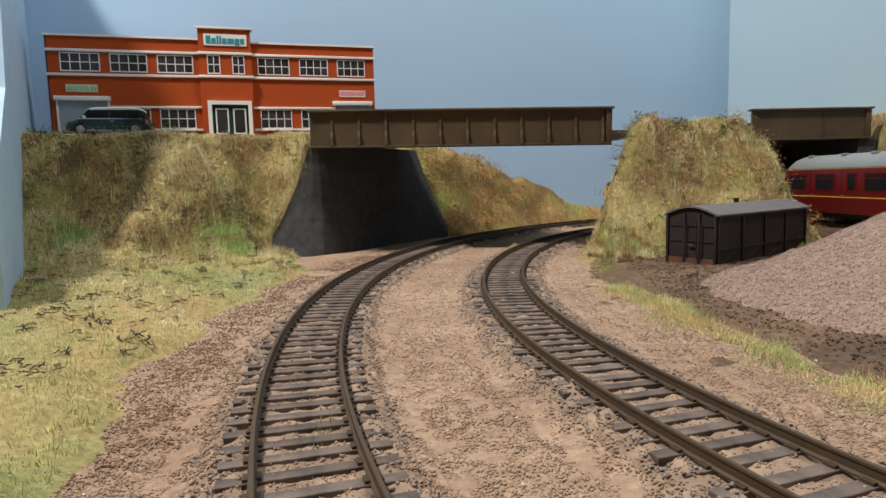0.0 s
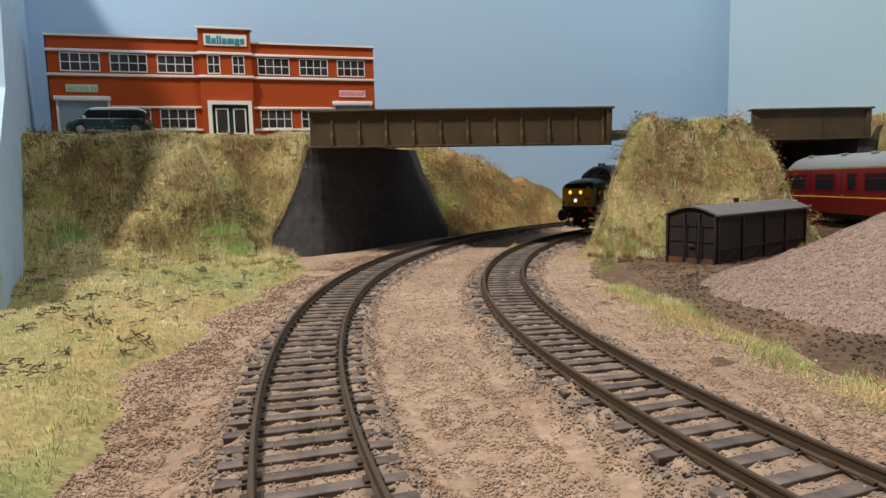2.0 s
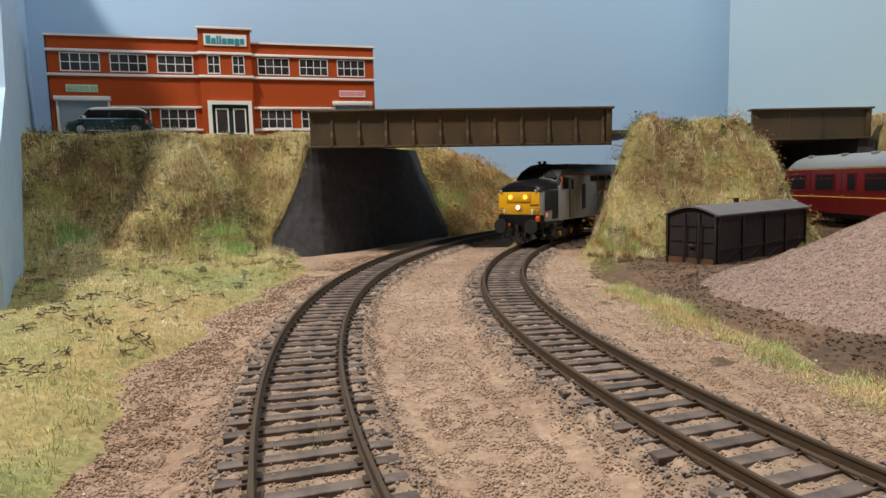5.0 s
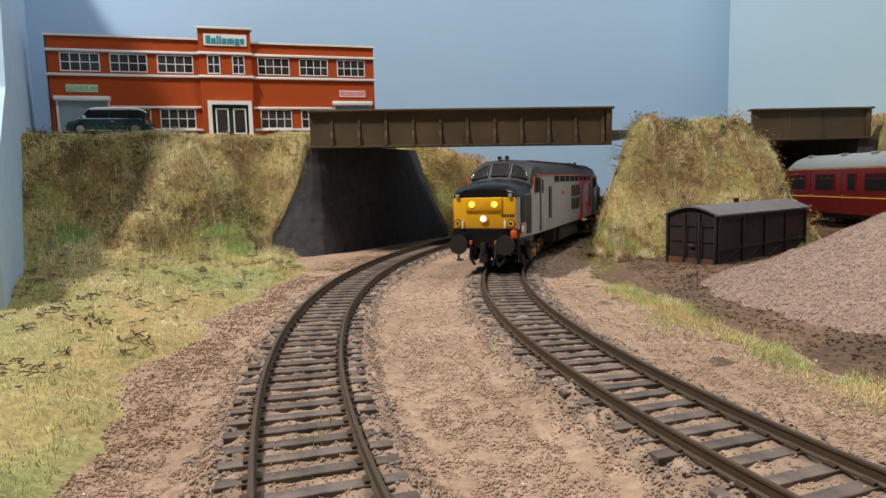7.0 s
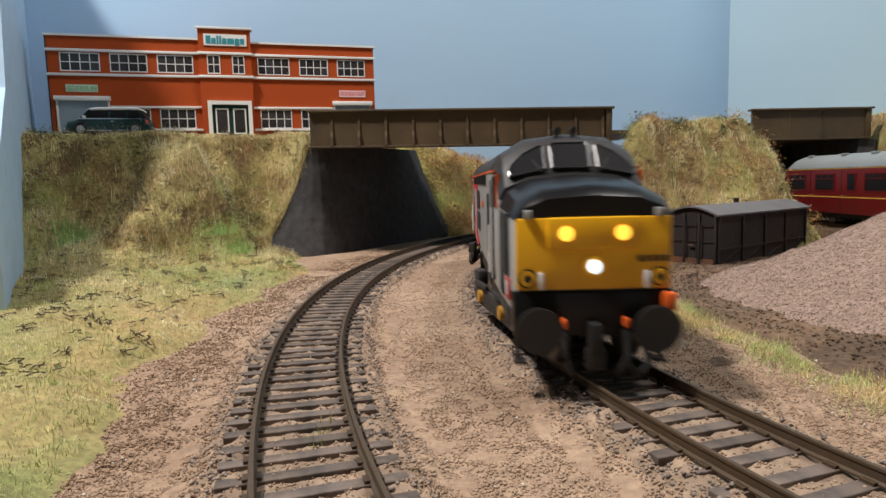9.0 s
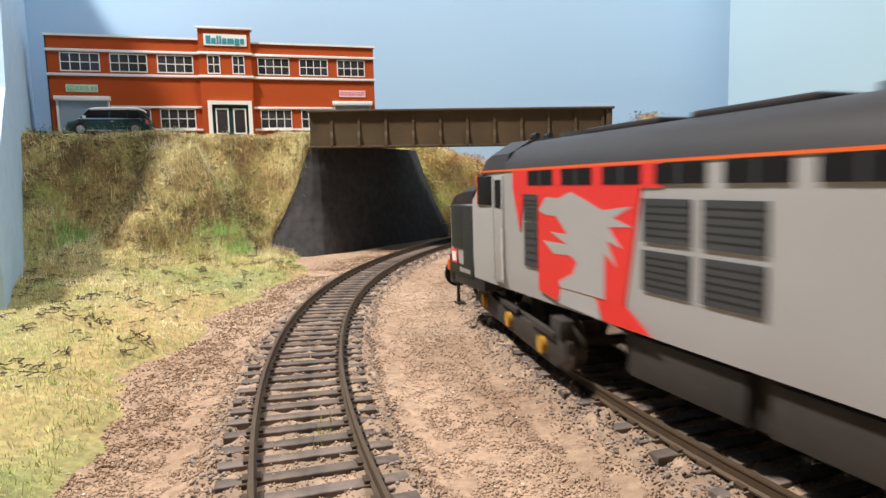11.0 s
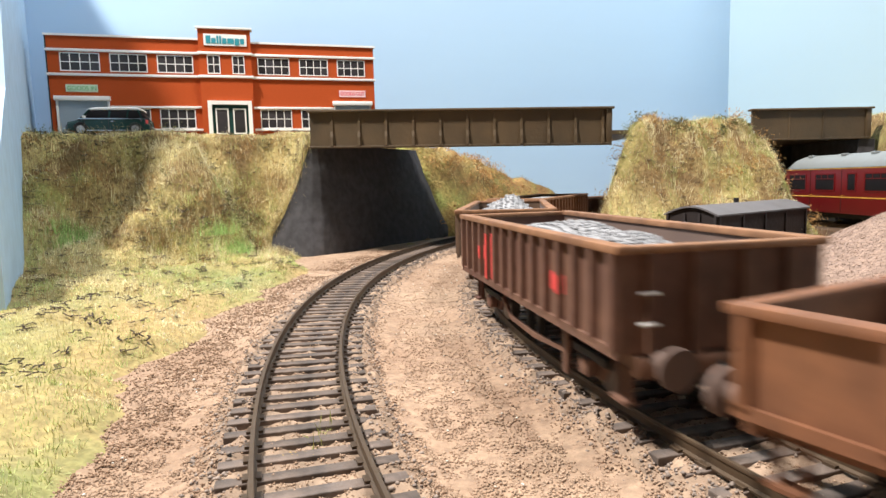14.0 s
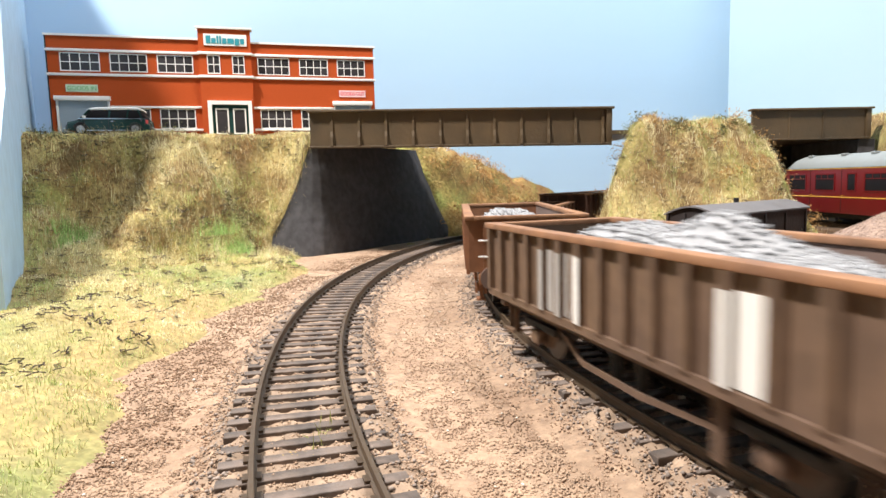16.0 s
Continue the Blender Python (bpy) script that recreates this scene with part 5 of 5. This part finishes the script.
def meadow(pts, pick, length, width, seed, where, lean=0.9, parent=None):
    """Static grass in patches: each point takes the shade that pick gives it."""
    g = np.random.default_rng(seed)
    groups = {}
    for x, y, z in pts:
        groups.setdefault(pick(x, y, z, g.normal(0, 0.09)), []).append((x, y, z))
    for k, shade in enumerate(sorted(groups)):
        fibres("grass", groups[shade], length * (0.8 if shade in ("russet", "olive") else 1), width, M[shade], seed + k, SHADES[shade] + " " + where, lean=lean, parent=parent)


def spot(x, z, cx, cz, rx, rz):
    return max(0.0, 1 - ((x - cx) / rx) ** 2 - ((z - cz) / rz) ** 2)


def bank_shade(x, y, z, j):
    # paler right, darker left: straw and brown growth plus painted light and shadow
    v = 1.5 * fbm(x, y + z, 3.6) + j + 0.42 * sm(-20, -15, x) * sm(2.5, 5, z) - 0.22 * sm(-19, -25, x) + 0.3 * sm(-21, -12, x) * sm(3.2, 1.2, z)
    n = 1.4 * fbm(x + 31, y - z, 1.5) + j
    if spot(x, z, -12.6, 7.2, 1.9, 1.2) > 0.15 - j * 2:
        return "autumn" if n > -0.1 else "russet"
    if spot(x, z, -15.4, 4.9, 1.2, 0.8) > 0.2 - j * 2:
        return "olive"
    if spot(x, z, -13.2, 2.0, 1.6, 1.3) > 0.2 - j * 2:
        return "lime"
    if v > 0.30:
        return "pale"
    if v > 0.06:
        return "straw" if n < -0.06 else "lime"
    if v > -0.16:
        return "green" if n > -0.1 else "straw"
    if v > -0.36:
        return "olive" if n > -0.15 else "autumn"
    return "russet"


def lawn_shade(x, y, z, j):
    v, n = 1.4 * fbm(x, y, 3.0) + j, 1.4 * fbm(x + 31, y, 1.3) + j
    if v > 0.36:
        return "pale"
    if v > -0.02:
        return "lime" if n > -0.2 else "straw"
    if v > -0.34:
        return "lime" if n > 0.15 else "green"
    return "straw" if n > 0.0 else "olive"


def mound_shade(x, y, z, j):
    v, n = 1.5 * fbm(x, y + z, 2.0) + j, 1.5 * fbm(x + 31, y - z, 1.1) + j
    if n > 0.36:
        return "olive"
    if n < -0.36:
        return "russet"
    if v > 0.2:
        return "pale"
    if v > -0.14:
        return "straw" if n < 0.12 else "lime"
    return "green" if n > 0 else "autumn"


def low_bank_shade(x, y, z, j):
    v, n = 1.4 * fbm(x, y + z, 2.4) + j, 1.4 * fbm(x + 31, y - z, 1.2) + j
    if v > 0.22:
        return "straw"
    if v > -0.12:
        return "autumn"
    return "russet" if n < 0.0 else "olive"


on_bank = lambda x, y, z: 0.5 + 0.8 * fbm(x, y, 2) < z < 8.2 and west(x, y)
meadow(cover(left_bank, 95000, -34, -8, 24, 48, on_bank, 21), bank_shade, 0.34, 0.0085, 200, "on the tall bank", 1.35, parent=BANK_L)
meadow(cover(left_bank, 5000, -34, -8, 30, 48, on_bank, 28), lambda x, y, z, j: "pale" if x > -20 or j > 0.09 else "straw", 0.75, 0.009, 215, "in long wisps on the tall bank", 1.2, BANK_L)
meadow(cover(left_bank, 9000, -32, -8, 40, 50, lambda x, y, z: z > 7.7 and west(x, y), 26), lawn_shade, 0.16, 0.014, 220, "along the bank's top", 1.1, BANK_L)
meadow(cover(left_bank, 95000, -26, -4, 5, 41, lambda x, y, z: z > -0.05 and z < 2.2 and west(x, y) and abs(x) < 0.8 * y + 1, 22), lawn_shade, 0.19, 0.0085, 230, "on the low ground", 1.2, LAWN)
meadow(cover(mound, 90000, 5, 29, 34, 50, lambda x, y, z: z > 0.1, 23), mound_shade, 0.32, 0.0085, 240, "on the mound", 1.35, parent=BANK_M)
meadow(cover(mound, 3500, 5, 29, 34, 48, lambda x, y, z: z > 0.3, 29), lambda x, y, z, j: "pale", 0.65, 0.009, 255, "in long wisps on the mound", 1.2, BANK_M)
meadow(cover(back_bank, 34000, -3, 24, 44, 70, lambda x, y, z: z > 0.1 and z < 8.5, 24), low_bank_shade, 0.34, 0.0085, 260, "on the low bank", 1.2, parent=BANK_B)
meadow(cover(east_bank, 5000, 33, 42, 42, 56, lambda x, y, z: z > 0.1, 25), lawn_shade, 0.4, 0.018, 270, "beside the short bridge", parent=BANK_E)
strip = []
while len(strip) < 30000:
    a = rng.uniform(-32, 16)
    r = 38.5 + rng.normal(0, 0.62) + 0.3 * math.sin(a * 0.6)
    x, y = CX - r * math.cos(radians(a)), CY + r * math.sin(radians(a))
    if fbm(x, y, 1.6) + rng.normal(0, 0.12) > -0.22 + 0.25 * (abs(r - 38.5) - 0.5):
        strip.append((x, y, ground_z(x, y)))
meadow(strip, lambda x, y, z, j: "lime" if fbm(x, y, 1.7) + j > 0.4 else ("straw" if fbm(x + 9, y, 1.2) + j > 0 else "green"), 0.22, 0.0075, 280, "in a strip beside the track", 1.3)
edge = []
while len(edge) < 12000:
    x, y = rng.uniform(8.5, 17), rng.uniform(30, 38.5)
    if ring(x, y) < 40.6 and y > 27 + 0.62 * x and fbm(x, y, 2) > -0.15:
        edge.append((x, y, max(ground_z(x, y), mound(x, y), soil_z(x, y))))
meadow(edge, mound_shade, 0.4, 0.009, 290, "at the mound's foot", 1.0)


def twigs(name, pts, seed, label, size=0.35):
    g = np.random.default_rng(seed)
    v, t = [], []
    for x, y, z in pts:
        for _ in range(g.integers(1, 4)):
            p = np.array((x, y, z + 0.04)) + g.normal(0, size * 0.35, 3) * (1, 1, 0.15)
            a, lift = g.uniform(0, 6.28), g.uniform(-0.05, 0.5)
            for _ in range(3):
                q = p + np.array((math.cos(a), math.sin(a), lift)) * size * g.uniform(0.2, 0.5)
                w = np.array((-math.sin(a), math.cos(a), 0)) * 0.034
                k = len(v)
                v += [p - w, p + w, p + (0, 0, 0.03), q - w * 0.7, q + w * 0.7, q + (0, 0, 0.02)]
                t += [(k, k + 1, k + 4), (k, k + 4, k + 3), (k + 1, k + 2, k + 5), (k + 1, k + 5, k + 4), (k + 2, k, k + 3), (k + 2, k + 3, k + 5)]
                p, a, lift = q, a + g.uniform(-1.3, 1.3), g.uniform(-0.3, 0.3)
    return fast(name, np.array(v), np.array(t), M["twig"], label)


def patch(fn, n, x0, x1, y0, y1, keep, seed, lift=0.05):
    return [(x, y, z + 0.03 + lift) for x, y, z in cover(fn, n, x0, x1, y0, y1, keep, seed)]


twigs("twigs", patch(left_bank, 420, -24, -6, 13, 42, lambda x, y, z: 0.1 < z < 4.5 and west(x, y) and abs(x) < 0.75 * y, 41), 51, "dark broken twigs strewn over the grass")
twigs("twigs", patch(left_bank, 300, -32, -9, 34, 48, lambda x, y, z: z > 2 and west(x, y), 42), 52, "dark twigs caught in the tall bank", 0.5)
twigs("twigs", patch(mound, 200, 9, 27, 36, 46, lambda x, y, z: z > 1, 43), 53, "dark twigs in the mound's grass", 0.45)
twigs("twigs", [(x, y, 0.15) for x, y in zip(rng.uniform(11, 24, 60), rng.uniform(24, 34, 60)) if ring(x, y) < 37], 54, "dry twigs round the hut", 0.4)


def scrub(name, centres, seed, label, material, spread=0.45, count=110, size=0.075):
    g = np.random.default_rng(seed)
    v = []
    for c in centres:
        for _ in range(count):
            p = np.array(c) + g.normal(0, spread, 3) * (1, 1, 0.55) + (0, 0, spread * 0.5)
            a, b = g.normal(0, 1, 3), g.normal(0, 1, 3)
            v += [p, p + a * size, p + b * size]
    v = np.array(v)
    return fast(name, v, np.arange(len(v)).reshape(-1, 3), material, label)


scrub("scrub", patch(mound, 16, 12, 26, 42, 46, lambda x, y, z: z > 7.5, 61, 0.1), 71, "dark leafy scrub on top of the mound", M["leaf"], 0.3)
scrub("scrub", [(22.6 + 0.4 * k, 46.0 - 0.35 * k, mound(22.6 + 0.4 * k, 46.0 - 0.35 * k) + 0.1) for k in range(7)], 72, "dark green bush beside the short bridge", M["leaf"], 0.42, 130)
scrub("scrub", patch(left_bank, 46, -32, -10, 36, 47, lambda x, y, z: z > 1.5 and west(x, y), 63, 0.05), 73, "brown and green scrub clumps on the tall bank", M["leaf"], 0.4, 90, 0.06)
scrub("scrub", [(x, y, left_bank(x, y) + 0.1) for x, y in ((-26.6, 44.9), (-26.0, 45.0), (-27.4, 44.8), (-24.6, 45.0), (-23.2, 45.0), (-29.0, 44.6), (-29.8, 44.5), (-30.6, 44.4), (-30.2, 44.0))], 76, "brown and green scrub along the bank's crest beside the car", M["leaf"], 0.4, 110, 0.06)
fringe = []
for k in range(1300):
    i, f = int(rng.integers(0, 20)), rng.random()
    top = (0.8 + 6.65 * sm(0, 19, i + f)) / 7.45
    a, b, c, d = wing_lo[i], wing_lo[i + 1], wing_hi[i], wing_hi[i + 1]
    lo, hi_ = (a[0] + (b[0] - a[0]) * f, a[1] + (b[1] - a[1]) * f), (c[0] + (d[0] - c[0]) * f, c[1] + (d[1] - c[1]) * f)
    fringe.append((lo[0] + (hi_[0] - lo[0]) * top + rng.normal(0, 0.15) - 0.1, lo[1] + (hi_[1] - lo[1]) * top + rng.normal(0, 0.12), 7.6 * top - 0.35 + rng.normal(0, 0.15)))
meadow(fringe, lambda x, y, z, j: "straw" if j > 0 else ("olive" if j > -0.06 else "russet"), 0.6, 0.012, 300, "hanging over the wing wall's edge", 1.1, BANK_L)
foot = []
while len(foot) < 3500:
    x, y = rng.uniform(-13.5, -9.0), rng.uniform(38.6, 41.8)
    if rng.random() < sm(-8.8, -11.5, x) and fbm(x, y, 1.0) > -0.1:
        foot.append((x, y, max(left_bank(x, y), ground_z(x, y))))
meadow(foot, mound_shade, 0.5, 0.011, 310, "at the wing wall's foot", 0.8, BANK_L)
scrub("scrub", patch(mound, 40, 10, 26, 36, 45, lambda x, y, z: z > 1, 64, 0.0), 74, "russet scrub clumps on the mound", M["autumn"], 0.45, 120, 0.06)
scrub("scrub", patch(back_bank, 70, -2, 22, 46, 66, lambda x, y, z: 0.5 < z < 8.5, 65, 0.0), 75, "russet and olive scrub on the low bank", M["autumn"], 0.5, 130, 0.08)
hi = lambda x, y, z: z > 0.6
weed = np.array([(-2.3 + 0.12 * math.sin(3 * k), 10.2 + 0.03 * k, 0.12) for k in range(40)])
fibres("weed", weed, 0.3, 0.012, M["olive"], 120, "small green weed growing between the rails", lean=0.9)
stones("flower", [(-2.75 + 0.05 * k, 9.9 + 0.03 * ((k * 7) % 5), 0.17) for k in range(12)], 0.03, mat("yellow_flower", (0.75, 0.5, 0.05), 0.7), 121, "tiny yellow flowers between the rails")
stones("loose_lump", [(3.15 + 0.12 * (k % 4), 11.9 + 0.15 * (k // 4), 0.06) for k in range(11)], 0.1, M["grit"], 122, "grey stone lumps beside the inner track")
# tiny white stones that stand for glints of light in grass and ballast
flecks = [(x, y, z + 0.12) for x, y, z in cover(left_bank, 420, -30, -6, 12, 47, lambda x, y, z: z > 0 and west(x, y), 111)]
flecks += [(x, y, z + 0.12) for x, y, z in cover(mound, 260, 8, 27, 35, 46, hi, 112)]
flecks += [(x, y, ground_z(x, y) + 0.06) for x, y in zip(rng.uniform(-8, 14, 500), rng.uniform(9, 40, 500)) if 37 < ring(x, y) < 54 and min(abs(ring(x, y) - R_IN), abs(ring(x, y) - R_OUT)) > 2]
stones("pale_fleck", flecks, 0.032, mat("pale_fleck", (0.80, 0.76, 0.68), 0.5), 113, "tiny pale flecks painted as glints over grass and ballast")
tufts = [(-21.2, 34.6, 0), (-20.6, 34.2, 0), (-20.4, 34.9, 0), (-13.2, 36.6, 0), (-12.2, 36.2, 0)]
g = np.random.default_rng(9)
fibres("grass_tuft", np.concatenate([np.array((x, y, left_bank(x, y))) + g.normal(0, 0.5, (260, 3)) * (1, 1, 0.05) for x, y, z in tufts]), 0.85, 0.012, mat("fresh_green_fibre", (0.36, 0.54, 0.17), 0.8, island=0.3), 38, "bright green tall grass tufts", lean=0.4)


# ---- what moves: the train on the inner curve ----
DEG = [(0.0, 62.6), (1.0, 58.0), (2.0, 53.5), (3.0, 48.9), (4.0, 43.9), (5.0, 38.2), (6.0, 31.3), (6.5, 27.4), (7.0, 23.1), (7.5, 18.2), (8.0, 12.9), (8.5, 7.1), (9.0, 1.2), (9.5, -4.3), (10.0, -9.5),
       (11.0, -19.8), (11.5, -25.2), (12.0, -30.9), (12.5, -36.7), (13.0, -42.6), (13.5, -48.5), (14.0, -54.4), (15.0, -66.1), (16.0, -77.8)]


def motions():
    walk(loco, [(t, on_track(43.05, a, RAIL_TOP)) for t, a in DEG])
    for w, back in TRAIN:
        walk(w, [(t, on_track(43.58, a + back, RAIL_TOP)) for t, a in DEG])
    ts = np.arange(0, 16.01, 0.1)
    deg = np.interp(ts, [t for t, a in DEG], [a for t, a in DEG])
    for w, at, r in SPIN:
        walk(w, [(t, P(*at) @ Matrix.Rotation((deg[0] - a) * radians(1) * R_IN / r, 4, "Y")) for t, a in zip(ts, deg)])


motions()
